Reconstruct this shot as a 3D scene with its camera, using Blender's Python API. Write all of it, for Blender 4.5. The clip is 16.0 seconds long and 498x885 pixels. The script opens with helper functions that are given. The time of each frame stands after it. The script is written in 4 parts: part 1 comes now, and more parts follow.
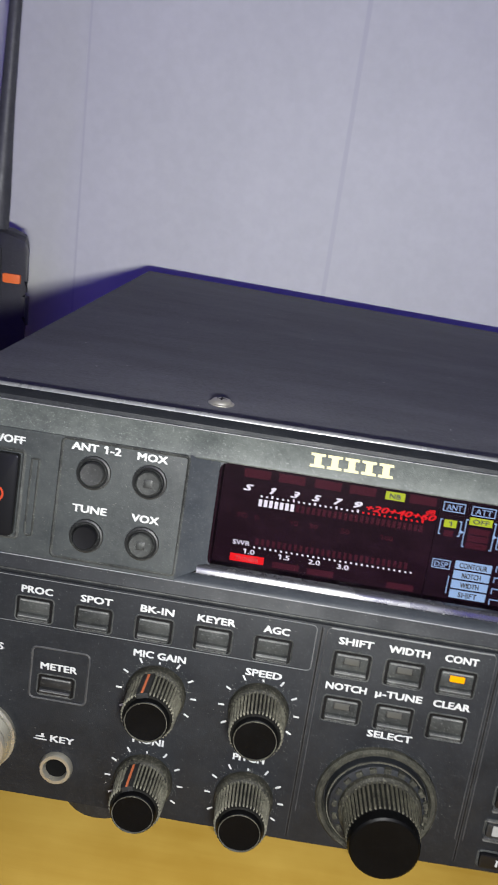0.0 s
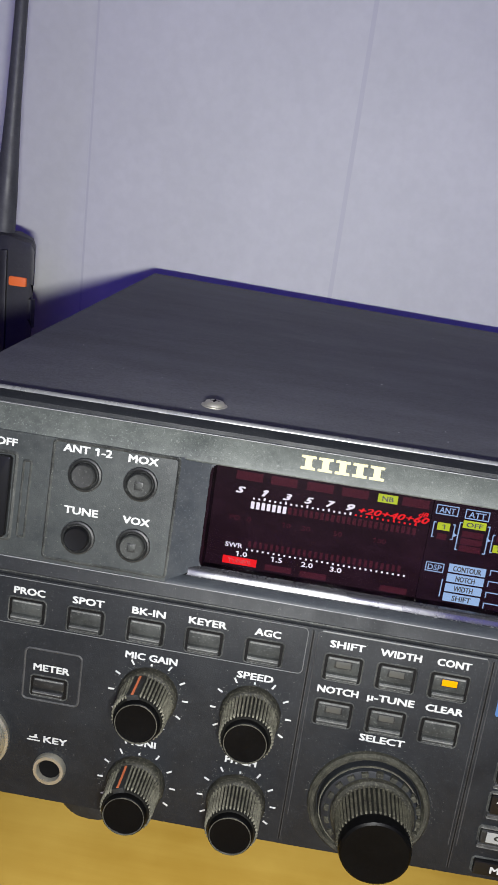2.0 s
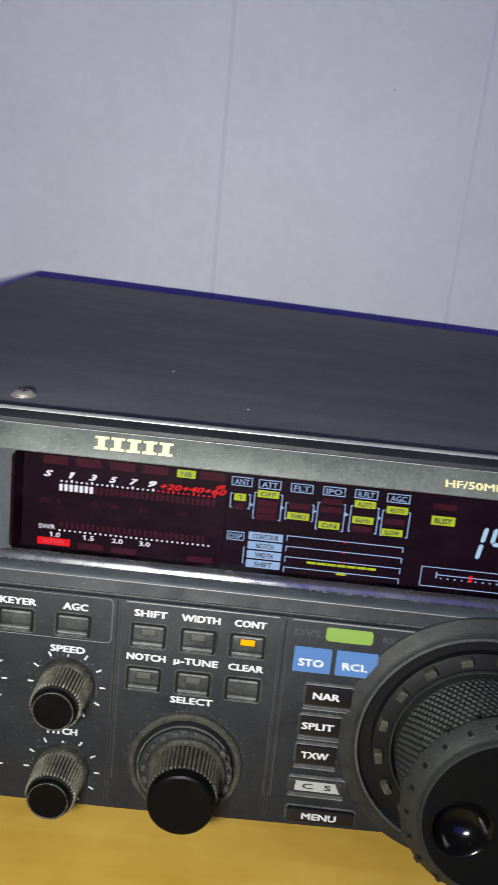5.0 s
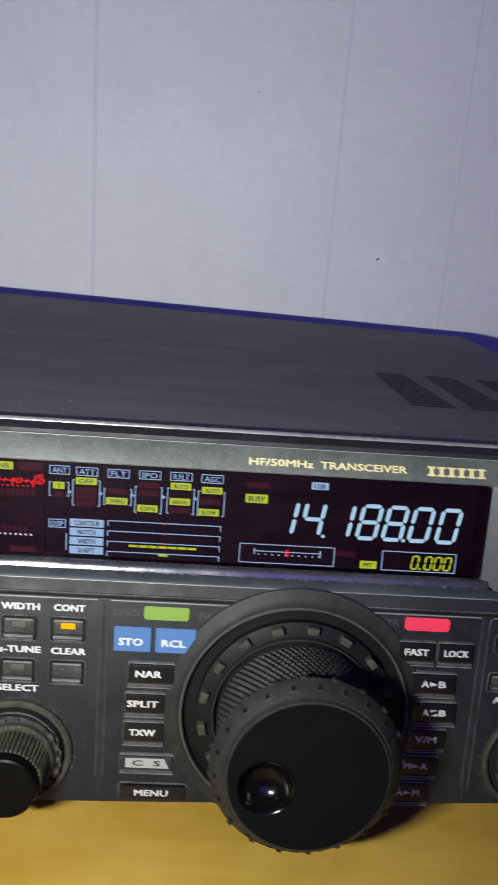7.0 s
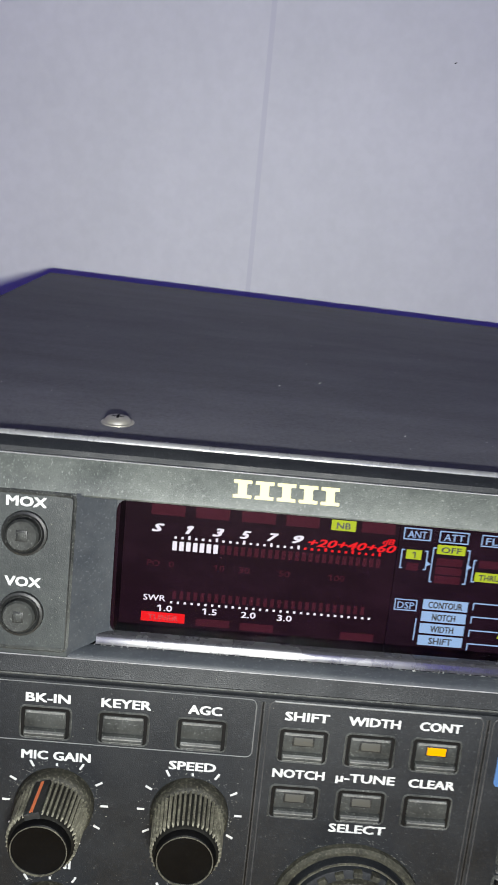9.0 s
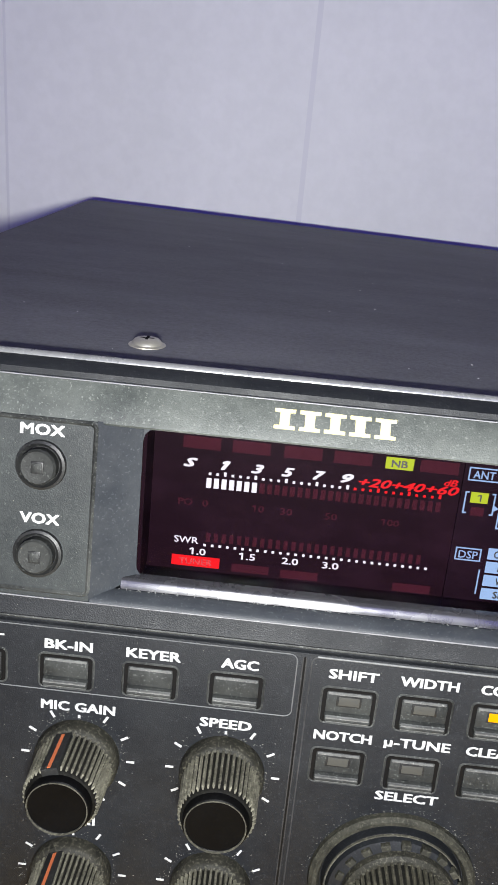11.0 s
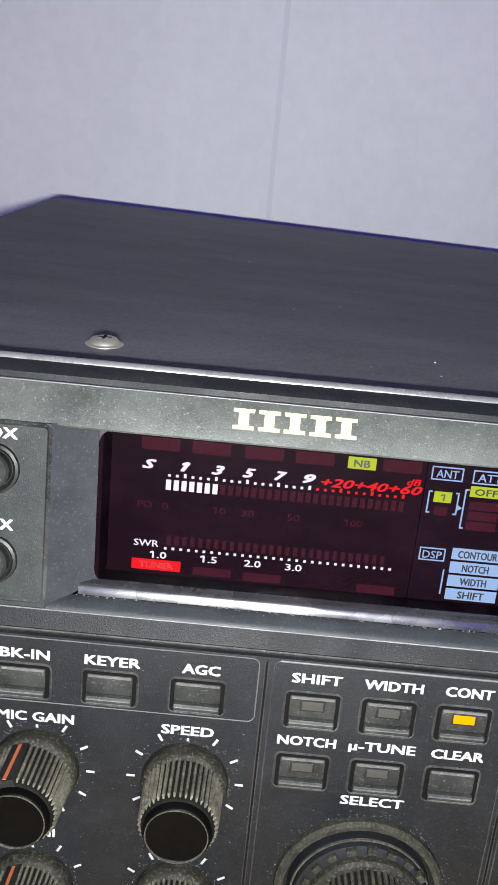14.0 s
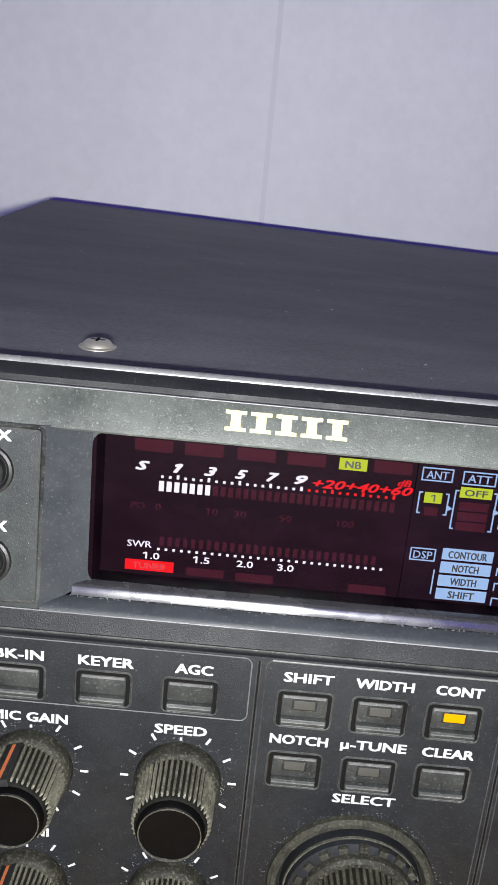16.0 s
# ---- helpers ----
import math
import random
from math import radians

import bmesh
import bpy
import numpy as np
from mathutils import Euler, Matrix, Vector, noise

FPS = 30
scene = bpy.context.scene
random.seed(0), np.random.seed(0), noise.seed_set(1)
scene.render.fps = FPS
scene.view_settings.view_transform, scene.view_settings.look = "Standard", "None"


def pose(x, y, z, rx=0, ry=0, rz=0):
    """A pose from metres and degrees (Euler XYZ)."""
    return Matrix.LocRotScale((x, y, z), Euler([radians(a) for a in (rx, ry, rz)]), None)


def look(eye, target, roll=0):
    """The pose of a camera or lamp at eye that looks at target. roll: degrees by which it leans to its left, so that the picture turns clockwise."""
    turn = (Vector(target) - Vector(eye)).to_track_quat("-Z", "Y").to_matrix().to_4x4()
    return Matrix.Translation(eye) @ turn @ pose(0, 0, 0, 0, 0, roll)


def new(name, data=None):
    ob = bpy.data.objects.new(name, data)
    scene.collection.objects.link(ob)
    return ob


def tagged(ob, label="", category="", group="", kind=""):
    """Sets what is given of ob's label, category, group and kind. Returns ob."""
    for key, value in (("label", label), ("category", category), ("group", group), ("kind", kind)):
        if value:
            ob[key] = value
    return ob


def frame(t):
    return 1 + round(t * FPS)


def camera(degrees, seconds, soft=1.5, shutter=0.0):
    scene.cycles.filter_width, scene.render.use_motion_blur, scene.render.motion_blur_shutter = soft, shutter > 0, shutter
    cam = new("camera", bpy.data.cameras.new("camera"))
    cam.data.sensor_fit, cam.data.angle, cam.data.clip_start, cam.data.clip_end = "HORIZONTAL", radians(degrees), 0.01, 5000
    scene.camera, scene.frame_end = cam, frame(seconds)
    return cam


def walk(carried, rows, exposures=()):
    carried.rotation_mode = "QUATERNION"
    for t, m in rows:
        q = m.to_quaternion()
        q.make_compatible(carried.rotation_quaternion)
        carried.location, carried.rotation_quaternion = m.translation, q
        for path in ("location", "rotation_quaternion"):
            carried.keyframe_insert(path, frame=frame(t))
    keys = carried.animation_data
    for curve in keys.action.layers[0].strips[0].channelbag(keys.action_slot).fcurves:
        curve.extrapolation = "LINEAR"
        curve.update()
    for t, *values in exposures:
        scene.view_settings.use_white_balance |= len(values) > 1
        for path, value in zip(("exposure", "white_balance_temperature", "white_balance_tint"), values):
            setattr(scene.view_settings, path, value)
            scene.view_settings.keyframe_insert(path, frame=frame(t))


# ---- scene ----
cam = camera(35.18, 16.0, soft=1.5, shutter=0.5)

PATH = [
    (0, (-0.08285, -0.19002, 0.19712), (-0.14870, 1.23520, -0.26593), 8.151),
    (0.5, (-0.08211, -0.18637, 0.20151), (-0.20661, 1.23128, -0.27261), 9.005),
    (1, (-0.08159, -0.18625, 0.19888), (-0.21467, 1.23128, -0.27323), 9.258),
    (1.5, (-0.07733, -0.18841, 0.19925), (-0.18915, 1.23344, -0.26533), 8.584),
    (2, (-0.07571, -0.18901, 0.19801), (-0.17407, 1.23415, -0.26562), 7.793),
    (2.5, (-0.07103, -0.18923, 0.19691), (-0.15571, 1.23501, -0.26611), 7.378),
    (3, (-0.06295, -0.19255, 0.19333), (-0.12477, 1.23295, -0.26944), 6.552),
    (3.2, (-0.05887, -0.19139, 0.19212), (-0.09458, 1.23656, -0.26578), 7.039),
    (5.3, (-0.01626, -0.20186, 0.20192), (-0.02853, 1.22910, -0.24774), 5.258),
    (5.5, (-0.00856, -0.20269, 0.20095), (-0.00745, 1.22921, -0.24588), 5.010),
    (6, (-0.00228, -0.20535, 0.20164), (0.03628, 1.22840, -0.23755), 4.785),
    (6.5, (0.00362, -0.20826, 0.20344), (0.07160, 1.22582, -0.23107), 4.736),
    (7, (0.01375, -0.21023, 0.20069), (0.09857, 1.22414, -0.22987), 4.401),
    (7.5, (0.03052, -0.21436, 0.19718), (0.13767, 1.21876, -0.23255), 3.872),
    (8, (0.03038, -0.21255, 0.19514), (0.16158, 1.21776, -0.23728), 3.368),
    (8.3, (-0.00080, -0.19105, 0.18999), (0.11804, 1.23721, -0.25270), 2.186),
    (8.5, (-0.04418, -0.17193, 0.19757), (0.07074, 1.25747, -0.24245), 3.024),
    (8.7, (-0.07740, -0.15303, 0.19370), (-0.00362, 1.28078, -0.24075), 4.728),
    (10.8, (-0.07500, -0.12219, 0.17609), (-0.12917, 1.27401, -0.36950), 5.175),
    (11, (-0.07509, -0.12335, 0.17695), (-0.11577, 1.27403, -0.36679), 5.322),
    (11.5, (-0.07321, -0.12399, 0.17745), (-0.10751, 1.27308, -0.36755), 5.165),
    (12, (-0.07298, -0.12420, 0.17745), (-0.09766, 1.27344, -0.36661), 5.209),
    (12.5, (-0.07277, -0.12369, 0.17687), (-0.08410, 1.27485, -0.36530), 5.308),
    (13, (-0.07160, -0.12383, 0.17745), (-0.08863, 1.27419, -0.36592), 5.152),
    (13.5, (-0.07247, -0.12297, 0.17830), (-0.08865, 1.27552, -0.36388), 5.192),
    (14, (-0.07177, -0.12017, 0.17643), (-0.06882, 1.27847, -0.36559), 5.463),
    (14.5, (-0.07072, -0.12138, 0.17710), (-0.07232, 1.27663, -0.36654), 5.257),
    (15, (-0.07121, -0.12134, 0.17635), (-0.06202, 1.27821, -0.36326), 5.447),
    (15.5, (-0.07042, -0.12185, 0.17688), (-0.06369, 1.27816, -0.36157), 5.392),
    (16, (-0.07129, -0.12154, 0.17695), (-0.05838, 1.27865, -0.36094), 5.524),
]
walk(cam, [(t, look(eye, target, roll)) for t, eye, target, roll in PATH], [(0, 0.0, 6500, 10), (3.2, 0.0, 6500, 10), (5.3, -0.02, 6600, 7), (7.0, 0.0, 6600, 7), (8.5, 0.04, 6600, 6), (10.8, 0.24, 6500, 10), (12.2, 0.23, 6500, 10), (14.0, 0.18, 6500, 10), (16, 0.18, 6500, 10)])

# ---- light ----
world = bpy.data.worlds.new("world")
scene.world = world
world.use_nodes = True
world.node_tree.nodes["Background"].inputs[0].default_value = (0.05, 0.046, 0.135, 1)
world.node_tree.nodes["Background"].inputs[1].default_value = 1.0

flash = new("phone_light", bpy.data.lights.new("phone_light", "AREA"))
flash.data.shape, flash.data.size, flash.data.size_y = "RECTANGLE", 0.045, 0.007
flash.data.energy = 2.08
flash.data.color = (0.985, 1.0, 0.955)
flash.matrix_world = look((-0.064, -0.203, 0.170), (-0.067, 0.40, 0.156))

# added violet fill from behind the viewer, no such lamp in the room
violet_fill = new("violet_fill_light", bpy.data.lights.new("violet_fill_light", "AREA"))
violet_fill.data.shape, violet_fill.data.size, violet_fill.data.size_y = "RECTANGLE", 1.5, 1.1
violet_fill.data.energy = 14.5
violet_fill.data.color = (0.15, 0.11, 1.0)
violet_fill.matrix_world = look((0.1, -2.38, 1.15), (0.0, 0.3, 0.1))


# ---- materials ----
def material(name, colour, rough=0.5, metal=0.0, spec=0.5):
    m = bpy.data.materials.new(name)
    m.use_nodes = True
    b = m.node_tree.nodes["Principled BSDF"]
    b.inputs["Base Color"].default_value = (*colour, 1)
    b.inputs["Roughness"].default_value = rough
    b.inputs["Metallic"].default_value = metal
    b.inputs["Specular IOR Level"].default_value = spec
    return m


def coords(m, scale=(1, 1, 1)):
    n, l = m.node_tree.nodes, m.node_tree.links
    geo, mp = n.new("ShaderNodeNewGeometry"), n.new("ShaderNodeMapping")
    mp.inputs["Scale"].default_value = scale
    l.new(geo.outputs["Position"], mp.inputs["Vector"])
    return mp.outputs["Vector"]


def noise_tex(m, vector, scale, detail=3.0, rough=0.55):
    t = m.node_tree.nodes.new("ShaderNodeTexNoise")
    t.inputs["Scale"].default_value, t.inputs["Detail"].default_value, t.inputs["Roughness"].default_value = scale, detail, rough
    m.node_tree.links.new(vector, t.inputs["Vector"])
    return t.outputs["Fac"]


def ramp(m, fac, stops):
    r = m.node_tree.nodes.new("ShaderNodeValToRGB")
    while len(r.color_ramp.elements) < len(stops):
        r.color_ramp.elements.new(0.5)
    for e, (p, c) in zip(r.color_ramp.elements, stops):
        e.position, e.color = p, (*c, 1) if len(c) == 3 else c
    m.node_tree.links.new(fac, r.inputs["Fac"])
    return r.outputs["Color"]


def mixed(m, fac, a, b):
    x = m.node_tree.nodes.new("ShaderNodeMix")
    x.data_type = "RGBA"
    l = m.node_tree.links
    if hasattr(fac, "links"):
        l.new(fac, x.inputs[0])
    else:
        x.inputs[0].default_value = fac
    for v, s in ((a, x.inputs[6]), (b, x.inputs[7])):
        if hasattr(v, "links"):
            l.new(v, s)
        else:
            s.default_value = (*v, 1)
    return x.outputs[2]


def bump(m, height, strength=0.3, distance=0.0004):
    n, l = m.node_tree.nodes, m.node_tree.links
    b = n.new("ShaderNodeBump")
    b.inputs["Strength"].default_value, b.inputs["Distance"].default_value = strength, distance
    l.new(height, b.inputs["Height"])
    l.new(b.outputs["Normal"], n["Principled BSDF"].inputs["Normal"])


def dusty(name, base, dust, amount, rough=0.5, grain=900.0, relief=0.25, spec=0.5, speck=0.0):
    """Moulded plastic or painted metal with a film of dust in blotches and fine grains."""
    m = material(name, base, rough, 0.0, spec)
    v = coords(m)
    l, b = m.node_tree.links, m.node_tree.nodes["Principled BSDF"]
    film = ramp(m, noise_tex(m, v, 55.0, 5.0, 0.65), [(0.38, (0, 0, 0)), (0.75, (amount, amount, amount))])
    c = mixed(m, film, base, dust)
    stain = ramp(m, noise_tex(m, v, 17.0, 7.0, 0.72), [(0.44, (0, 0, 0)), (0.66, (0.8 * amount,) * 3)])
    c = mixed(m, stain, c, tuple(0.9 * d for d in dust))
    mottle = ramp(m, noise_tex(m, v, 420.0, 5.0, 0.8), [(0.40, (0, 0, 0)), (0.70, (0.75 * amount,) * 3)])
    c = mixed(m, mottle, c, dust)
    grains = ramp(m, noise_tex(m, v, grain, 2.0, 0.6), [(0.60, (0, 0, 0)), (0.70, (speck, speck, speck))])
    c = mixed(m, grains, c, tuple(min(1.0, d * 1.8) for d in dust))
    l.new(c, b.inputs["Base Color"])
    r = ramp(m, noise_tex(m, v, 80.0, 4.0), [(0.3, (rough - 0.1,) * 3), (0.7, (rough + 0.15,) * 3)])
    l.new(r, b.inputs["Roughness"])
    bump(m, noise_tex(m, v, grain * 1.6, 2.0), relief, 0.00015)
    return m


def grimy(name, base, dust, amount, rough=0.65, grains=0.42):
    """Rubber with caked dust in ragged patches and loose grains."""
    m = material(name, base, rough, 0.0, 0.15)
    v = coords(m)
    l, b = m.node_tree.links, m.node_tree.nodes["Principled BSDF"]
    caked = ramp(m, noise_tex(m, v, 260.0, 6.0, 0.75), [(0.36, (0.22 * amount,) * 3), (0.68, (amount,) * 3)])
    c = mixed(m, caked, base, dust)
    loose = ramp(m, noise_tex(m, v, 1700.0, 3.0, 0.7), [(0.52, (0, 0, 0)), (0.66, (grains,) * 3)])
    c = mixed(m, loose, c, tuple(1.3 * d for d in dust))
    l.new(c, b.inputs["Base Color"])
    bump(m, noise_tex(m, v, 1500.0, 4.0, 0.7), 0.7, 0.0002)
    return m


def glow(name, colour, strength):
    m = material(name, tuple(0.01 * c for c in colour), 0.5, 0, 0.05)
    b = m.node_tree.nodes["Principled BSDF"]
    b.inputs["Emission Color"].default_value = (*colour, 1)
    b.inputs["Emission Strength"].default_value = strength
    return m


def cover_finish(m):
    """Fine crinkled paint, faintly rubbed along its length."""
    l, b = m.node_tree.links, m.node_tree.nodes["Principled BSDF"]
    grain = ramp(m, noise_tex(m, coords(m), 900.0, 5.0, 0.8), [(0.36, (0.040, 0.040, 0.048)), (0.66, (0.115, 0.115, 0.132))])
    rub = ramp(m, noise_tex(m, coords(m, (1.0, 3.0, 1.0)), 16.0, 6.0, 0.7), [(0.35, (0.034, 0.035, 0.041)), (0.68, (0.098, 0.098, 0.112))])
    l.new(mixed(m, 0.5, grain, rub), b.inputs["Base Color"])
    bump(m, noise_tex(m, coords(m), 2200.0, 3.0), 0.5, 0.00015)


panel_black = dusty("panel_black_plastic", (0.0050, 0.0057, 0.0072), (0.044, 0.048, 0.051), 0.10, 0.52, 2300, 0.5, 0.22, 0.20)
upper_grey = dusty("upper_panel_grey_plastic", (0.0120, 0.0142, 0.0152), (0.066, 0.074, 0.071), 0.22, 0.5, 2200, 0.4, 0.28, 0.2)
strip_grey = dusty("name_strip_metal_paint", (0.030, 0.034, 0.032), (0.145, 0.156, 0.142), 0.27, 0.45, 2000, 0.45, 0.35, 0.28)
facet_grey = dusty("bezel_facet_paint", (0.013, 0.0155, 0.020), (0.06, 0.066, 0.070), 0.2, 0.45, 1800, 0.25, 0.3, 0.25)
lip_gloss = dusty("bezel_lip_satin", (0.016, 0.016, 0.019), (0.07, 0.07, 0.07), 0.10, 0.22, 1900, 0.03, 0.7, 0.10)
cover_paint = material("cover_black_paint", (0.05, 0.05, 0.058), 0.6, 0, 0.3)
button_black = dusty("button_black", (0.006, 0.006, 0.0065), (0.05, 0.053, 0.05), 0.18, 0.42, 1500, 0.2, 0.3, 0.3)
button_grey = dusty("button_dark_grey", (0.0095, 0.0102, 0.0104), (0.080, 0.085, 0.080), 0.25, 0.5, 2000, 0.3, 0.2, 0.35)
round_grey = dusty("round_key_grey", (0.0085, 0.0090, 0.0090), (0.07, 0.074, 0.07), 0.3, 0.5, 1800, 0.3, 0.2, 0.3)
button_gloss = material("button_glossy_black", (0.004, 0.004, 0.0045), 0.3, 0.0, 0.3)
rubber = grimy("knob_rubber", (0.0042, 0.0044, 0.0040), (0.11, 0.106, 0.076), 0.55)
cover_finish(cover_paint)
vent_black = material("vent_shadow_black", (0.012, 0.012, 0.014), 0.7, 0, 0.2)
ring_rubber = grimy("ring_rubber", (0.0045, 0.0047, 0.0043), (0.078, 0.076, 0.058), 0.45)
collar_rubber = grimy("collar_rubber", (0.0030, 0.0031, 0.0030), (0.080, 0.077, 0.058), 0.30, 0.6, 0.55)
# rubber darkened to carry the shade between the ribs
groove_shade_rubber = grimy("groove_shade_rubber", (0.0022, 0.0022, 0.0020), (0.03, 0.029, 0.022), 0.2, 0.7, 0.1)
rib_dust = grimy("rib_dust", (0.022, 0.0215, 0.017), (0.20, 0.192, 0.148), 0.72, 0.7, 0.5)
rim_dust = grimy("rim_dust", (0.010, 0.010, 0.009), (0.12, 0.116, 0.09), 0.55, 0.7, 0.5)
knob_dark = grimy("selector_rubber", (0.007, 0.0069, 0.0058), (0.115, 0.109, 0.08), 0.55)
rubber_clean = grimy("dial_rubber", (0.0066, 0.0070, 0.0072), (0.034, 0.036, 0.033), 0.3, 0.5, 0.15)
ring_black = grimy("dial_ring_black", (0.0062, 0.0066, 0.0070), (0.036, 0.038, 0.034), 0.35, 0.5, 0.18)
cap_gloss = dusty("knob_cap_black", (0.0012, 0.0012, 0.0013), (0.02, 0.02, 0.02), 0.03, 0.4, 1500, 0.05, 0.06, 0.04)
face_matt = dusty("dial_face_black", (0.0016, 0.0016, 0.0016), (0.012, 0.012, 0.012), 0.06, 0.7, 1600, 0.2, 0.04, 0.03)
bowl_gloss = material("finger_bowl_gloss", (0.0015, 0.0015, 0.0015), 0.16, 0.0, 0.22)
# black for the shade in holes and slots, and for the socket insert
void_shade = material("void_shade", (0.003, 0.003, 0.003), 0.8, 0.0, 0.05)
steel = dusty("nickel_steel", (0.50, 0.48, 0.41), (0.2, 0.19, 0.15), 0.3, 0.32, 1500, 0.3, 0.5, 0.1)
steel.node_tree.nodes["Principled BSDF"].inputs["Metallic"].default_value = 0.8
dust_rim = dusty("dust_filled_rim", (0.010, 0.0108, 0.0108), (0.10, 0.104, 0.098), 0.45, 0.55, 2400, 0.6, 0.2, 0.5)
# pale grey for the highlight on panel lines, and for lint
line_grey = dusty("lit_line_and_lint_grey", (0.13, 0.135, 0.135), (0.05, 0.05, 0.05), 0.5, 0.4, 1500, 0.2, 0.4, 0.3)
groove_lip = dusty("groove_lip_dark", (0.010, 0.0105, 0.011), (0.05, 0.05, 0.05), 0.4, 0.5, 1500, 0.2, 0.25, 0.3)
line_dim = dusty("raised_edge_dark", (0.02, 0.021, 0.022), (0.07, 0.07, 0.07), 0.5, 0.45, 1500, 0.2, 0.3, 0.4)
# key edges: settled dust and caught light in one pale tone
key_lit_edge_grey = dusty("key_lit_edge_grey", (0.040, 0.041, 0.041), (0.19, 0.19, 0.18), 0.5, 0.42, 2400, 0.3, 0.35, 0.4)
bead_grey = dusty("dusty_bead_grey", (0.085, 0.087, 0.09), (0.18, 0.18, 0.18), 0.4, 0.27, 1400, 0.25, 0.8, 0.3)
# highlight of the ledge edge and worn paint of the strip, as pale colour
bright_edge = dusty("worn_lit_edge", (0.20, 0.20, 0.21), (0.05, 0.05, 0.05), 0.6, 0.35, 1500, 0.3, 0.4, 0.3)
# black for the shade of recesses that aren't cut into the panel
recess_shade = material("recess_shade_black", (0.003, 0.003, 0.0032), 0.5, 0.0, 0.15)
ink_white = material("white_print", (0.33, 0.335, 0.33), 0.6, 0, 0.2)
grain_grey = material("dust_grain", (0.14, 0.14, 0.124), 0.9, 0, 0.05)
ink_cream = material("cream_print", (0.42, 0.38, 0.19), 0.5, 0, 0.2)
ink_dim = material("worn_print", (0.025, 0.028, 0.028), 0.6, 0, 0.2)
ink_orange = material("orange_line", (0.40, 0.11, 0.045), 0.55, 0, 0.2)
ink_black = material("black_print", (0.004, 0.006, 0.004), 0.6)
vfd_back = material("display_back", (0.0033, 0.0007, 0.0023), 0.6, 0, 0.03)
vfd_back_red = material("display_back_red", (0.0034, 0.0004, 0.0018), 0.6, 0, 0.03)
vfd_ghost = material("unlit_segment", (0.018, 0.0018, 0.0046), 0.7, 0, 0.05)
glow_white = glow("lit_white", (0.92, 0.92, 0.97), 1.15)
glow_ice = glow("lit_ice_blue", (0.50, 0.80, 1.0), 0.95)
glow_blue = glow("lit_pale_blue", (0.42, 0.66, 0.98), 0.85)
glow_red = glow("lit_red", (1.0, 0.008, 0.012), 1.0)
glow_lime = glow("lit_lime", (0.62, 0.78, 0.03), 0.85)
glow_amber = glow("lit_amber", (1.0, 0.42, 0.0), 1.35)
glow_power = glow("lit_power_mark", (1.0, 0.12, 0.05), 0.75)
lens_red = glow("lit_red_lens", (1.0, 0.06, 0.13), 0.85)
lens_green = glow("lit_green_lens", (0.38, 0.60, 0.13), 0.85)
key_blue = glow("lit_blue_key", (0.17, 0.36, 0.80), 0.75)
key_grey = material("grey_key_plate", (0.20, 0.205, 0.20), 0.5)
ht_black = dusty("handheld_black_plastic", (0.012, 0.012, 0.014), (0.06, 0.06, 0.065), 0.2, 0.5, 900, 0.3, 0.45, 0.1)
ht_rubber = dusty("antenna_rubber", (0.035, 0.036, 0.04), (0.12, 0.12, 0.13), 0.3, 0.5, 900, 0.2, 0.5, 0.1)
ht_orange = material("orange_key", (0.85, 0.17, 0.035), 0.5)


def glass_material():
    m = bpy.data.materials.new("display_glass")
    m.use_nodes = True
    n, l = m.node_tree.nodes, m.node_tree.links
    n.clear()
    out, mix = n.new("ShaderNodeOutputMaterial"), n.new("ShaderNodeMixShader")
    see, shine, fres = n.new("ShaderNodeBsdfTransparent"), n.new("ShaderNodeBsdfGlossy"), n.new("ShaderNodeFresnel")
    see.inputs[0].default_value = (0.9, 0.88, 0.92, 1)
    shine.inputs["Roughness"].default_value = 0.16
    fres.inputs["IOR"].default_value = 1.2
    l.new(fres.outputs[0], mix.inputs[0])
    l.new(see.outputs[0], mix.inputs[1])
    l.new(shine.outputs[0], mix.inputs[2])
    film, haze = n.new("ShaderNodeBsdfDiffuse"), n.new("ShaderNodeMixShader")
    film.inputs[0].default_value = (0.34, 0.14, 0.26, 1)
    smear = ramp(m, noise_tex(m, coords(m, (1.0, 1.0, 2.0)), 70.0, 6.0, 0.75), [(0.45, (0.0002,) * 3), (0.80, (0.006,) * 3)])
    l.new(smear, haze.inputs[0])
    l.new(mix.outputs[0], haze.inputs[1])
    l.new(film.outputs[0], haze.inputs[2])
    l.new(haze.outputs[0], out.inputs[0])
    return m


display_glass = glass_material()


def wood_material():
    m = material("varnished_yellow_wood", (0.25, 0.13, 0.02), 0.5, 0, 0.25)
    v = coords(m, (3.0, 40.0, 3.0))
    w = coords(m)
    l, b = m.node_tree.links, m.node_tree.nodes["Principled BSDF"]
    grain = ramp(m, noise_tex(m, v, 4.0, 6.0, 0.6), [(0.3, (0.285, 0.166, 0.022)), (0.7, (0.36, 0.232, 0.042))])
    blot = ramp(m, noise_tex(m, w, 18.0, 4.0, 0.6), [(0.35, (0.250, 0.145, 0.020)), (0.65, (0.385, 0.258, 0.056))])
    l.new(mixed(m, 0.5, grain, blot), b.inputs["Base Color"])
    bump(m, noise_tex(m, v, 14.0, 4.0), 0.1, 0.0004)
    return m


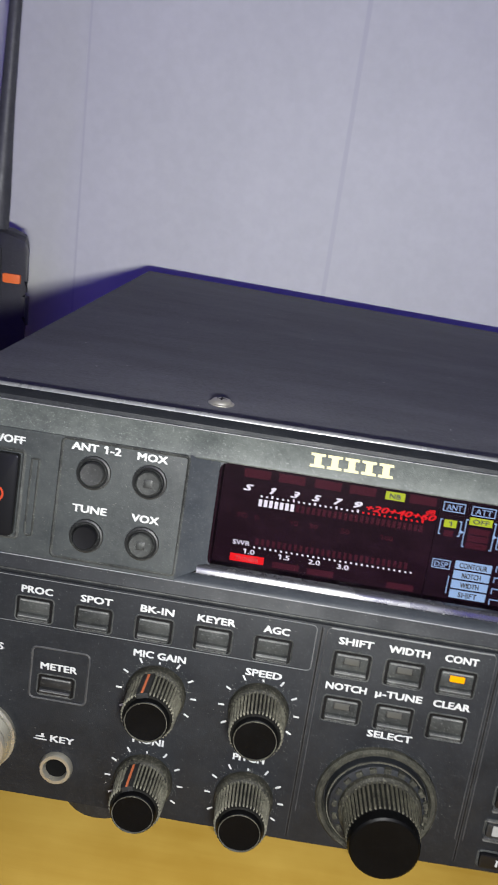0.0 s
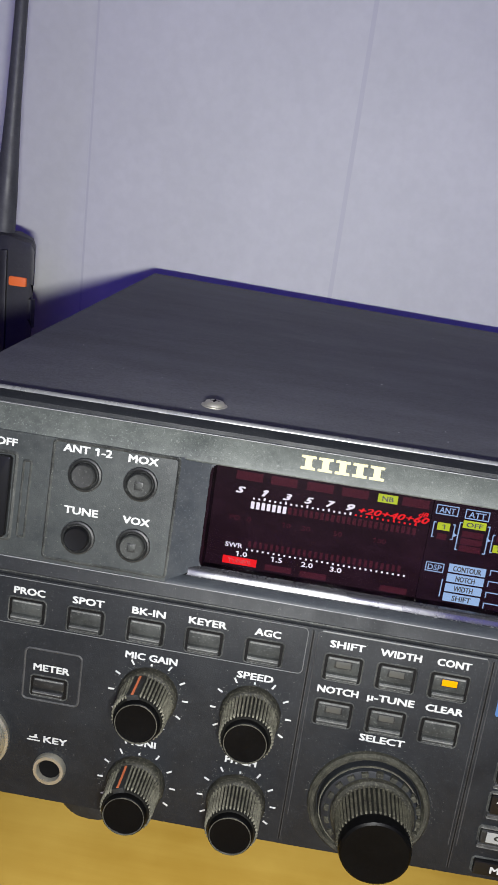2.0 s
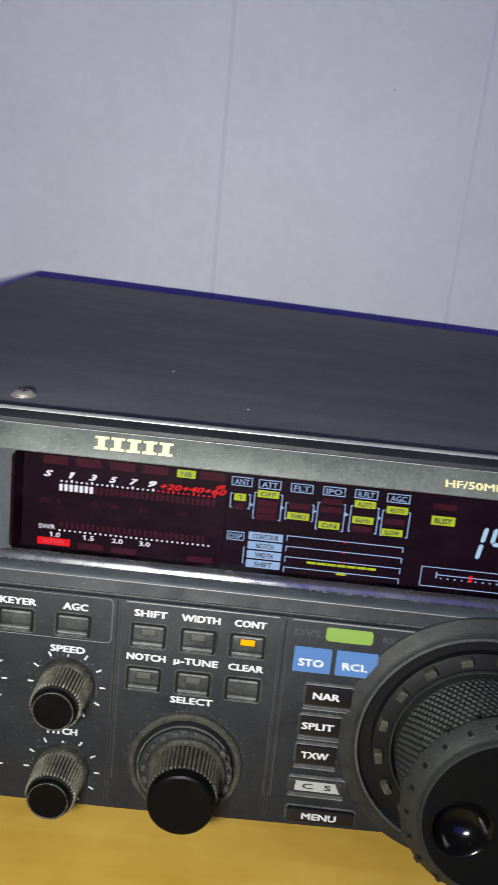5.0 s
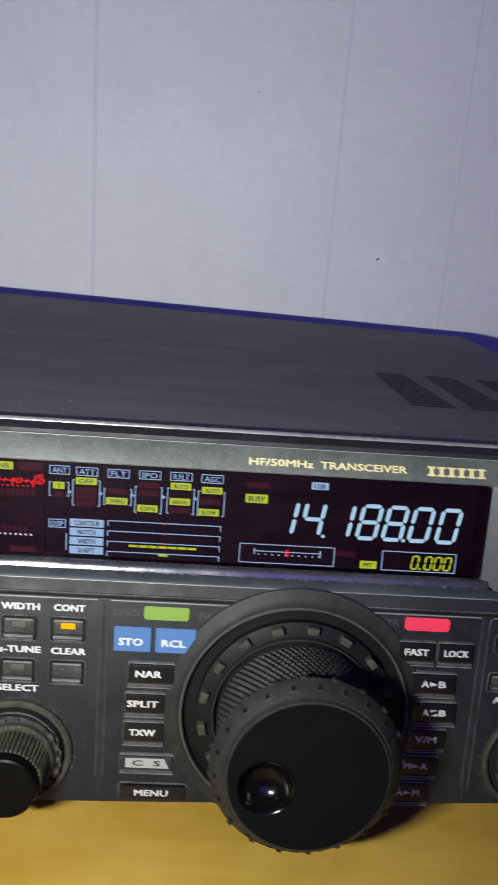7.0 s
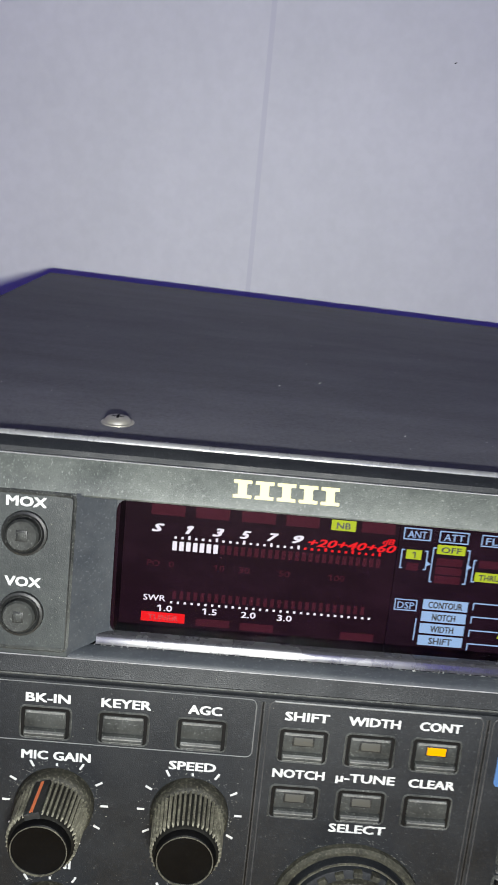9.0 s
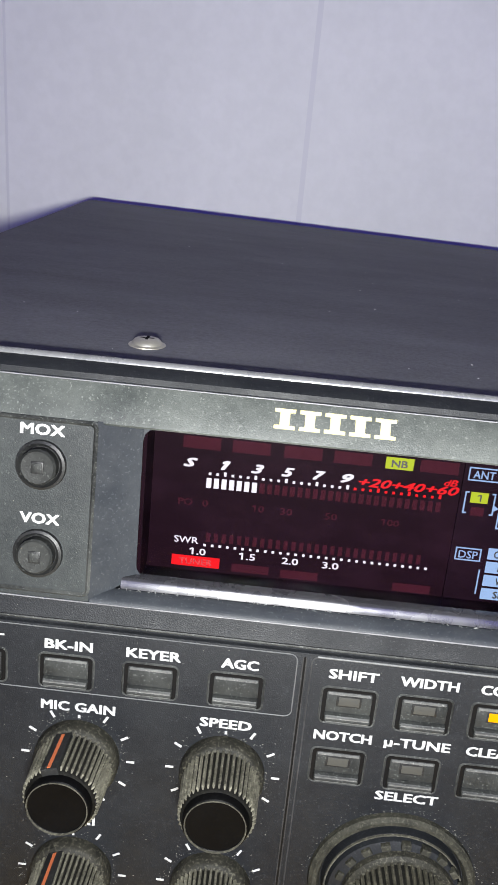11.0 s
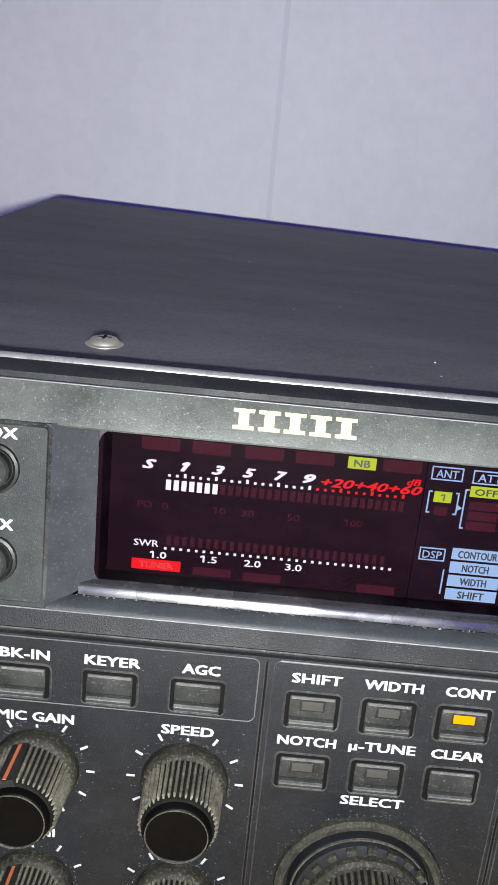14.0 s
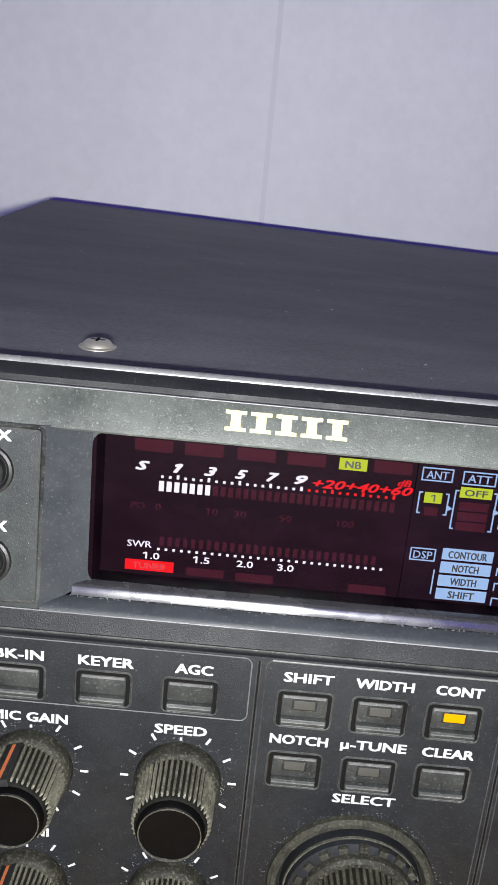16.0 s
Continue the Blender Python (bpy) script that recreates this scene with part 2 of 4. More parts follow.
def wall_material():
    m = material("white_wall_cladding", (0.6, 0.6, 0.6), 0.6, 0, 0.2)
    v = coords(m)
    l, b = m.node_tree.links, m.node_tree.nodes["Principled BSDF"]
    c = ramp(m, noise_tex(m, v, 7.0, 4.0), [(0.3, (0.58, 0.585, 0.575)), (0.7, (0.65, 0.65, 0.645))])
    g = ramp(m, noise_tex(m, v, 160.0, 3.0), [(0.35, (0.96, 0.96, 0.96)), (0.65, (1.0, 1.0, 1.0))])
    x = m.node_tree.nodes.new("ShaderNodeMix")
    x.data_type, x.blend_type = "RGBA", "MULTIPLY"
    x.inputs[0].default_value = 1.0
    l.new(c, x.inputs[6])
    l.new(g, x.inputs[7])
    l.new(x.outputs[2], b.inputs["Base Color"])
    bump(m, noise_tex(m, v, 260.0, 3.0), 0.06, 0.0004)
    return m


wood, wall_white = wood_material(), wall_material()
seam_shade_grey = material("wall_seam_shade", (0.535, 0.535, 0.55), 0.6)
room_paint = dusty("room_paint", (0.5, 0.5, 0.5), (0.45, 0.45, 0.45), 0.5, 0.7, 200, 0.1, 0.3, 0.0)
floor_grey = dusty("floor_tiles_grey", (0.25, 0.24, 0.23), (0.3, 0.3, 0.29), 0.5, 0.5, 200, 0.1, 0.4, 0.0)


# ---- mesh helpers ----
def mesh_of(name, bm, mat, smooth=None):
    me = bpy.data.meshes.new(name)
    bmesh.ops.recalc_face_normals(bm, faces=bm.faces)
    bm.to_mesh(me)
    bm.free()
    me.materials.append(mat)
    if smooth is not None:
        me.polygons.foreach_set("use_smooth", [True] * len(me.polygons))
        me.set_sharp_from_angle(angle=radians(smooth))
    return me


def part(name, bm, mat, parent, label="", at=None, smooth=35):
    ob = new(name, mesh_of(name, bm, mat, smooth) if isinstance(bm, bmesh.types.BMesh) else bm)
    ob.parent = parent
    if at is not None:
        ob.matrix_local = at
    return tagged(ob, label)


def box(x0, x1, y0, y1, z0, z1, bev=0.0, seg=2, bm=None):
    own = bmesh.new()
    bmesh.ops.create_cube(own, size=1.0)
    for v in own.verts:
        v.co = (x0 + (v.co.x + 0.5) * (x1 - x0), y0 + (v.co.y + 0.5) * (y1 - y0), z0 + (v.co.z + 0.5) * (z1 - z0))
    if bev:
        bmesh.ops.bevel(own, geom=own.edges[:], offset=bev, segments=seg, affect="EDGES", profile=0.6)
    if bm is None:
        return own
    me = bpy.data.meshes.new("tmp")
    own.to_mesh(me)
    bm.from_mesh(me)
    bpy.data.meshes.remove(me)
    own.free()
    return bm


def prism(points, y0, y1, bev=0.0, bm=None):
    """A plate with the outline points (x, z), from depth y0 (front) to y1 (back)."""
    b = bmesh.new()
    front = [b.verts.new((x, y0, z)) for x, z in points]
    back = [b.verts.new((x, y1, z)) for x, z in points]
    face = b.faces.new(front)
    b.faces.new(back[::-1])
    n = len(points)
    for i in range(n):
        b.faces.new((front[i], back[i], back[(i + 1) % n], front[(i + 1) % n]))
    if bev:
        bmesh.ops.bevel(b, geom=list(face.edges), offset=bev, segments=2, affect="EDGES", profile=0.6)
    if bm is None:
        return b
    me = bpy.data.meshes.new("tmp")
    b.to_mesh(me)
    bm.from_mesh(me)
    bpy.data.meshes.remove(me)
    b.free()
    return bm


def rounded(x0, x1, z0, z1, r, n=5):
    pts = []
    for cx, cz, a in ((x1 - r, z0 + r, -90), (x1 - r, z1 - r, 0), (x0 + r, z1 - r, 90), (x0 + r, z0 + r, 180)):
        for i in range(n + 1):
            t = radians(a + 90 * i / n)
            pts.append((cx + r * math.cos(t), cz + r * math.sin(t)))
    return pts


def lathe(profile, n=48, ribs=0, depth=0.0, rib_span=None, bm=None, close=True):
    """Turned about the axis that points out of the panel (-y). profile: (radius, out). ribs: grooves on the rings in rib_span."""
    b = bm or bmesh.new()
    rings = []
    for k, (r, o) in enumerate(profile):
        ring = []
        for i in range(n):
            a = 2 * math.pi * i / n
            rr = r
            if ribs and rib_span and rib_span[0] <= k <= rib_span[1]:
                rr -= depth * (0.5 - 0.5 * math.cos(a * ribs)) ** 2
            ring.append(b.verts.new((rr * math.sin(a), -o, rr * math.cos(a))))
        rings.append(ring)
    for p, q in zip(rings, rings[1:]):
        for i in range(n):
            b.faces.new((p[i], p[(i + 1) % n], q[(i + 1) % n], q[i]))
    if close:
        b.faces.new(rings[-1])
    return b


def text_mesh(words, width, height, mat, bold=0.05, slant=0.0):
    """Flat lettering on the x-z plane, centred, of that width and capital height; strokes are thickened by shifted copies."""
    cu = bpy.data.curves.new("lettering", "FONT")
    cu.body, cu.size, cu.shear, cu.resolution_u = words, 1.0, slant, 2
    ob = bpy.data.objects.new("lettering", cu)
    scene.collection.objects.link(ob)
    bpy.context.view_layer.update()
    flat = bpy.data.meshes.new_from_object(ob.evaluated_get(bpy.context.evaluated_depsgraph_get()))
    bpy.data.objects.remove(ob)
    co = np.zeros(len(flat.vertices) * 3)
    flat.vertices.foreach_get("co", co)
    co = co.reshape(-1, 3)
    faces = [tuple(p.vertices) for p in flat.polygons]
    if words[0] == "1":
        le, n = co[co[:, 1] > 0.6][:, 0].min(), len(co)
        co = np.vstack([co, [(le - 0.17, 0.48, 0), (le + 0.03, 0.58, 0), (le + 0.03, 0.73, 0), (le - 0.17, 0.60, 0)]])
        faces.append((n, n + 1, n + 2, n + 3))
    lo, hi = co.min(0), co.max(0)
    d = bold * 0.4 * height
    w = (co[:, 0] - (lo[0] + hi[0]) / 2) * (width - 2 * d) / (hi[0] - lo[0])
    h = (co[:, 1] - 0.365) * (height - 1.2 * d) / 0.73
    verts, polys = [], []
    for k, (dx, dz) in enumerate(((-d, -d * 0.6), (d, -d * 0.6), (-d, d * 0.6), (d, d * 0.6)) if bold else ((0, 0),)):
        base = len(verts)
        verts += [(x + dx, -0.000006 * k, z + dz) for x, z in zip(w, h)]
        polys += [tuple(i + base for i in f) for f in faces]
    bpy.data.meshes.remove(flat)
    me = bpy.data.meshes.new("lettering")
    me.from_pydata(verts, [], polys)
    me.materials.append(mat)
    return me


MM = 0.001


def spot(x, z, out=0.0):
    """A place on the front panel, in millimetres from its foot's middle, out towards the viewer."""
    return Matrix.Translation((x * MM, -out * MM, z * MM))


# ---- setting ----
def structure(name, bm, mat, label, smooth=None):
    ob = new(name, mesh_of(name, bm, mat, smooth))
    return tagged(ob, label, name.split("_")[0], kind="structure")


WALL_Y = 0.36
structure("floor", box(-1.8, 2.0, -2.5, 0.5, -0.80, -0.75), floor_grey, "plain grey tiled room floor")
structure("ceiling", box(-1.8, 2.0, -2.5, 0.5, 1.75, 1.80), room_paint, "plain pale painted ceiling")
structure("wall_left", box(-1.85, -1.8, -2.5, 0.5, -0.75, 1.75), room_paint, "plain pale painted side wall")
structure("wall_right", box(2.0, 2.05, -2.5, 0.5, -0.75, 1.75), room_paint, "plain pale painted side wall")
# unseen wall, its opening added to let the violet fill in
south = bmesh.new()
for b in ((-1.8, -0.65, -0.75, 1.75), (0.85, 2.0, -0.75, 1.75), (-0.65, 0.85, -0.75, 0.55), (-0.65, 0.85, 1.7, 1.75)):
    box(b[0], b[1], -2.5, -2.4, b[2], b[3], bm=south)
structure("wall_south", south, room_paint, "plain unseen wall with an added opening")
# the backing is greyer than the boards and gives the gaps their shade
north = structure("wall_north", box(-1.8, 2.0, WALL_Y + 0.00025, 0.5, -0.75, 1.75), seam_shade_grey, "pale wall clad with wide smooth boards")
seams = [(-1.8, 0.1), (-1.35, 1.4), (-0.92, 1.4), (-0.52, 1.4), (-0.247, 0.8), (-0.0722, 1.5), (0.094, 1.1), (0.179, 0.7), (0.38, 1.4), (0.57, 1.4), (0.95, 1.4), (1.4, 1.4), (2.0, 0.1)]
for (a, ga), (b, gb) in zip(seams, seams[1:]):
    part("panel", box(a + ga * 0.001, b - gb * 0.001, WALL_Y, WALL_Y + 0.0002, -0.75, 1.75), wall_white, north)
for x, z, s, r in ((0.0360, 0.2740, 0.0016, 20), (0.1290, 0.1714, 0.0026, 40)):
    bm = bmesh.new()
    bmesh.ops.create_icosphere(bm, subdivisions=1, radius=1.0)
    for v in bm.verts:
        v.co = (v.co.x * s * 0.5, v.co.y * 0.0004, v.co.z * s * 0.28 * (1 + 0.5 * math.sin(9 * v.co.x)))
    tagged(part("wall_mark", bm, ink_dim, None, at=pose(x, WALL_Y - 0.0002, z, 0, -r, 0)), "tiny dark chip in the pale wall cladding", "mark")

# desk
desk = tagged(new("desk"), "yellow varnished wooden desk against the wall", "desk")
part("desktop", box(-0.75, 0.8, -0.42, 0.357, -0.03, 0.0, 0.003), wood, desk)
for x in (-0.7, 0.75):
    for y in (-0.37, 0.31):
        part("leg", box(x - 0.025, x + 0.025, y - 0.025, y + 0.025, -0.75, -0.0305, 0.002), wood, desk)

# ---- transceiver ----
FOOT = Matrix.Translation((0, 0, 0.012)) @ pose(0, 0, 0, -5)
rig = tagged(new("transceiver"), "black desktop radio transceiver with dusty knobs and lit display", "radio")
rig.matrix_world = FOOT
UN = FOOT.inverted()


def rig_world(name, bm, mat, label="", parent=None, smooth=35):
    """A part of the rig that is built in the room's own axes."""
    return part(name, bm, mat, parent or rig, label, UN if parent is None else None, smooth)


def lettering(words, x, z, width, cap=2.3, mat=None, out=0.06, parent=None, bold=0.13, slant=0.0, name="lettering"):
    me = text_mesh(words, width * MM, cap * MM, mat or ink_white, bold, slant)
    return part(name, me, None, parent or rig, at=spot(x, z, out))


# case
def cover_z(x, y):
    """Height of the cover's top sheet, which rises a little towards its far left corner."""
    u, s = (y - 0.0228) / 0.2712, (x + 0.1812) / 0.3612
    return 0.1333 + max(0.0, u) * (0.0062 - 0.0104 * s)


cover = [(0.0228, 0.1333), (0.1, 0.1333), (0.2, 0.1333), (0.294, 0.1333), (0.294, 0.0135), (0.042, 0.0135), (0.042, 0.1275), (0.0228, 0.1275)]
b = bmesh.new()
ribs = []
for i in range(13):
    x = -0.1812 + 0.3612 * i / 12
    ribs.append([b.verts.new((x, y + 0.0035 * (i / 12) * (y > 0.29), cover_z(x, y) if z > 0.13 else z)) for y, z in cover])
b.faces.new(ribs[0])
b.faces.new(ribs[-1][::-1])
for p, q in zip(ribs, ribs[1:]):
    for i in range(8):
        b.faces.new((p[i], q[i], q[(i + 1) % 8], p[(i + 1) % 8]))
bmesh.ops.recalc_face_normals(b, faces=b.faces)
bmesh.ops.bevel(b, geom=[e for e in b.edges if e.calc_face_angle(0) > 0.6], offset=0.0014, segments=3, affect="EDGES", profile=0.6)
case = rig_world("case", b, cover_paint, "black painted sheet-metal cover")
for x in (-0.124, 0.124):
    for y in ((0.0215 if x < 0 else 0.045), 0.27):
        bm = lathe([(0.0132, 0.0), (0.013, 0.010), (0.012, 0.0118 if y < 0.1 else 0.0136)], 24)
        part("foot", bm, button_black, rig, at=UN @ pose(x, y, 0, -90) )


def dome_screw(x, y):
    bm = lathe([(0.0040, 0.0), (0.0040, 0.0002), (0.0033, 0.0004), (0.0031, 0.0008), (0.0027, 0.0013), (0.0018, 0.0016)], 28)
    s = part("screw", bm, steel, rig, "nickel-plated domed screw", UN @ pose(x, y, cover_z(x, y) - 0.0001, -90))
    c = bmesh.new()
    box(-0.0015, 0.0015, -0.00164, -0.0014, -0.0003, 0.0003, bm=c)
    box(-0.0003, 0.0003, -0.00165, -0.0014, -0.0015, 0.0015, bm=c)
    # dark cross on the head for the shade in its slot
    part("slot", c, void_shade, s)


dome_screw(-0.1035, 0.0395)
dome_screw(0.139, 0.036)

# slanted groups of cooling slits in the cover, their shade drawn as raised strips
for k in range(4):
    bm = bmesh.new()
    x0 = 0.0915 + 0.0238 * k
    for i in range(15):
        y = 0.077 + i * 0.0043
        sh = -0.0002 * i
        vs = [bm.verts.new((x0 + sh + dx, y + dy, cover_z(x0 + dx, y + dy) - 0.0001)) for dx, dy in ((0, 0), (0.0178 - 0.0003 * i, 0), (0.0178 - 0.0003 * i, 0.0033), (0, 0.0033))]
        vs2 = [bm.verts.new((v.co.x, v.co.y, v.co.z + 0.00015)) for v in vs]
        bm.faces.new(vs2)
        for j in range(4):
            bm.faces.new((vs[j], vs[(j + 1) % 4], vs2[(j + 1) % 4], vs2[j]))
    rig_world("vent", bm, vent_black, "slanted group of dark cooling slits")

# flecks on the cover
random.seed(5)
bm = bmesh.new()
flecks = [(-0.0904, 0.0265, 0.00065)] + [(random.uniform(-0.17, 0.17), 0.03 + 0.2 * random.random() ** 1.6, random.uniform(0.00010, 0.00024)) for _ in range(70)]
for x, y, s in flecks:
    m = Matrix.Translation((x, y, cover_z(x, y) + 0.0001)) @ Matrix.Diagonal((s * random.uniform(0.7, 1.5), s * random.uniform(0.7, 1.3), s * 0.7, 1))
    bmesh.ops.create_icosphere(bm, subdivisions=1, radius=1.0, matrix=m)
tagged(rig_world("dust_flecks", bm, ink_white, "scattered pale dust flecks"), kind="stuff")

# front panel plates
lower = [(-182, -0.2), (-60, 1.0), (20, 2.8), (85, 5.0), (182, 8.4), (182, 72.0), (-182, 72.0)]
part("lower_panel", prism([(x * MM, z * MM) for x, z in lower], 0, 0.024, 0.0006), panel_black, rig)


def strip_of(profile, x0, x1):
    b = bmesh.new()
    a = [b.verts.new((x0, -o * MM, z * MM)) for o, z in profile]
    c = [b.verts.new((x1, -o * MM, z * MM)) for o, z in profile]
    for i in range(len(profile) - 1):
        b.faces.new((a[i], c[i], c[i + 1], a[i + 1]))
    return b


def bead(out, z, r, x0, x1, mat, name="edge_bead"):
    """A fine rounded edge that runs along the panel."""
    ring = [(out + r * math.cos(radians(t)), z + r * math.sin(radians(t))) for t in range(-60, 151, 30)]
    return part(name, strip_of(ring, x0 * MM, x1 * MM), mat, rig)


def off(z):
    """How far the upper panel, which leans back, lies behind the lower one."""
    return -0.8 - (z - 77.3) * 0.0773


def slope(x, z, out=0.0):
    return spot(x, z, off(z) + out) @ pose(0, 0, 0, -4.42)


part("ledge", strip_of([(-1.2, 71.8), (-0.5, 72.0), (-0.3, 72.4), (-0.7, 72.8), (-0.2, 73.1), (0.0, 73.5), (-0.2, 74.2), (-0.8, 77.0), (-1.2, 77.3), (-6, 77.4)], -0.182, 0.182), panel_black, rig, "stepped satin ledge under the display")
bead(-0.35, 73.0, 0.32, -182, 182, dust_rim)
# this bead draws the sharp highlight on the ledge
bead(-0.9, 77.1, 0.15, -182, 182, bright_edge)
for x0, x1 in ((-182, -107.6), (112, 182)):
    part("upper_panel", strip_of([(-8, 77.35), (off(77.4), 77.4), (off(113.3), 113.3), (-8, 113.9)], x0 * MM, x1 * MM), upper_grey, rig)
part("name_strip", strip_of([(-16, 112.6), (-4.2, 112.8), (-3.9, 113.2), (-6.8, 120.2), (-7.2, 120.5), (-16, 120.6)], -0.182, 0.182), strip_grey, rig, "dusty grey metal strip over the display")
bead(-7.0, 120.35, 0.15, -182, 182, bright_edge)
part("top_edge", strip_of([(-7.9, 120.5), (-8.1, 121.6), (-9.2, 122.6), (-11.2, 123.3), (-12.6, 123.5), (-13.2, 123.3), (-13.4, 122)], -0.182, 0.182), panel_black, rig, "black rounded edge")
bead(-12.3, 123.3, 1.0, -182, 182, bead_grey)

# bezel round the display
def facet(points):
    b = bmesh.new()
    b.faces.new([b.verts.new((x * MM, -o * MM, z * MM)) for x, o, z in points])
    part("bezel_side", b, facet_grey, rig)


facet([(-107.6, off(78), 77.5), (-99.5, -7, 80.6), (-99.5, -7, 113.2), (-107.6, off(113.3), 113.5)])
facet([(112, off(78), 77.5), (112, off(113.3), 113.5), (104.2, -7, 113.2), (104.2, -7, 80.6)])
lip = [(-4.30, 79.2), (-4.42, 79.7), (-4.60, 80.2), (-4.82, 80.7), (-5.10, 81.15), (-5.4, 81.28)]
part("bezel_lip", strip_of(lip + [(-7.5, 81.35)], -0.1020, 0.1060), lip_gloss, rig, "satin lower lip of the display window", smooth=80)
part("bezel_sill", strip_of([(-0.9, 77.25), (-1.15, 77.75), (-1.7, 78.25), (-2.6, 78.7), (-3.6, 79.0), (-4.3, 79.1)], -0.1074, 0.1118), facet_grey, rig, "dark sloping sill under the display", smooth=80)
b = bmesh.new()
for x0, x1, z0, z1 in ((-99.6, -98.8, 80, 114), (103.5, 104.3, 80, 114)):
    box(x0 * MM, x1 * MM, 0.0075, 0.0168, z0 * MM, z1 * MM, bm=b)
box(-0.0996, 0.1043, 0.0078, 0.0168, 0.0735, 0.0745, bm=b)
part("display_well", b, vfd_back_red, rig)
# rounded corners of the window
for x, z, sx, sz in ((-99.5, 112.2, 1, -1), (-99.5, 80.8, 1, 1), (104.2, 112.2, -1, -1), (104.2, 80.8, -1, 1)):
    b = bmesh.new()
    ring = [(x, z)] + [(x + sx * 2.6 * (1 - math.cos(radians(a))), z + sz * 2.6 * (1 - math.sin(radians(a)))) for a in range(0, 91, 15)]
    if sz < 0:
        ring[0:1] = [(x + sx * 2.6, z + 1.5), (x, z + 1.5)]
    b.faces.new([b.verts.new((p * MM, 0.00706, q * MM)) for p, q in ring])
    part("window_corner", b, facet_grey, rig)
part("display_board", box(-0.0352, 0.107, 0.0167, 0.0185, 0.070, 0.118), vfd_back, rig, "black right part of the display")
part("display_board", box(-0.102, -0.0354, 0.0167, 0.0185, 0.070, 0.118), vfd_back_red, rig, "dark red left part of the display")
glass = part("display_glass", box(-0.0994, 0.1041, 0.0072, 0.0080, 0.0800, 0.1130), display_glass, rig, "dark tinted display window")
glass.visible_shadow = False

# lint along the sill
random.seed(11)
b = bmesh.new()
for _ in range(260):
    x, s = random.uniform(-103, 108), random.uniform(0.05, 0.16)
    o = random.choice((-4.1, -4.1, -0.6))
    z = {-4.1: 79.2, -0.6: 72.8}[o] + random.uniform(-0.2, 0.1)
    m = spot(x, z, o + 0.1) @ pose(0, 0, 0, random.uniform(0, 90), random.uniform(0, 180), 0) @ Matrix.Diagonal((s * MM * random.uniform(1, 4), s * MM, s * MM, 1))
    bmesh.ops.create_icosphere(b, subdivisions=1, radius=1.0, matrix=m)
tagged(part("lint", b, line_grey, rig, "grey lint along the ledge"), kind="stuff")

# ---- display contents, behind the glass ----
DEEP = -16.6


def lit(name, bm, mat, label=""):
    return part(name, bm, mat, rig, label, spot(-0.15, -0.4, DEEP), None)


def rects(items, thick=0.05):
    b = bmesh.new()
    for x0, x1, z0, z1 in items:
        box(x0 * MM, x1 * MM, -thick * MM, 0, z0 * MM, z1 * MM, bm=b)
    return b


def sign(words, x, z, w, h, fill, ink, tw=None, cap=None):
    s = lit("lit_tag", rects([(x - w / 2, x + w / 2, z - h / 2, z + h / 2)]), fill)
    if words:
        part("lettering", text_mesh(words, (tw or w * 0.7) * MM, (cap or h * 0.62) * MM, ink, 0.09 if len(words) > 1 else 0.0), None, s, at=spot(x, z, 0.1))
    return s


def framed(words, x, z, w, h, tw):
    t = 0.28
    s = lit("lit_frame", rects([(x - w / 2, x + w / 2, z + h / 2 - t, z + h / 2), (x - w / 2, x + w / 2, z - h / 2, z - h / 2 + t),
                                (x - w / 2, x - w / 2 + t, z - h / 2, z + h / 2), (x + w / 2 - t, x + w / 2, z - h / 2, z + h / 2)]), glow_blue)
    if words:
        part("lettering", text_mesh(words, tw * MM, (h - 1.1) * MM, glow_blue, 0.04), None, s, at=spot(x, z, 0.1))
    return s


def glyphs(words, x, z, w, cap, mat, slant=0.0, bold=0.05):
    return part("lettering", text_mesh(words, w * MM, cap * MM, mat, bold, slant), None, rig, at=spot(x - 0.15, z - 0.4, DEEP + 0.1))


# signal meter
for words, x, w in (("S", -90.9, 2.9), ("1", -83.6, 2.0), ("3", -77.0, 2.6), ("5", -70.7, 2.6), ("7", -64.3, 2.6), ("9", -58.5, 2.6)):
    glyphs(words, x, 103.7, w, 2.1, glow_white, 0.35, 0.18)
glyphs("+20+40+60", -45.8, 103.3, 20.6, 2.0, glow_red, 0.3, 0.12)
glyphs("dB", -37.4, 105.0, 2.8, 1.5, glow_red, 0.3, 0.08)
lit("meter_dots", rects([(-86.7 + i * 1.585 - 0.28, -86.7 + i * 1.585 + 0.28, 101.25, 101.8 + 0.35 * (i % 4 == 2)) for i in range(19)]), glow_white)
lit("meter_dots", rects([(-86.7 + i * 1.585 - 0.28, -86.7 + i * 1.585 + 0.28, 101.25, 101.8 + 0.35 * (i % 4 == 2)) for i in range(19, 31)]), glow_red)
for i in range(31):
    x = -86.8 + i * 1.585
    part("meter_bar", rects([(x - 0.52, x + 0.52, 98.4, 100.6)]), glow_white if i < 7 else vfd_ghost, rig, at=spot(-0.15, -0.4, DEEP), smooth=None)
for i in range(28):
    x = -86.0 + i * 1.65
    part("meter_bar", rects([(x - 0.45, x + 0.45, 86.3, 88.4)]), vfd_ghost, rig, at=spot(-0.15, -0.4, DEEP), smooth=None)
glyphs("SWR", -90.6, 86.4, 5.2, 1.55, glow_white, 0, 0.05)
lit("meter_dots", rects([(-86.6 + i * 1.62 - 0.28, -86.6 + i * 1.62 + 0.28, 85.2, 85.75) for i in range(30)]), glow_white)
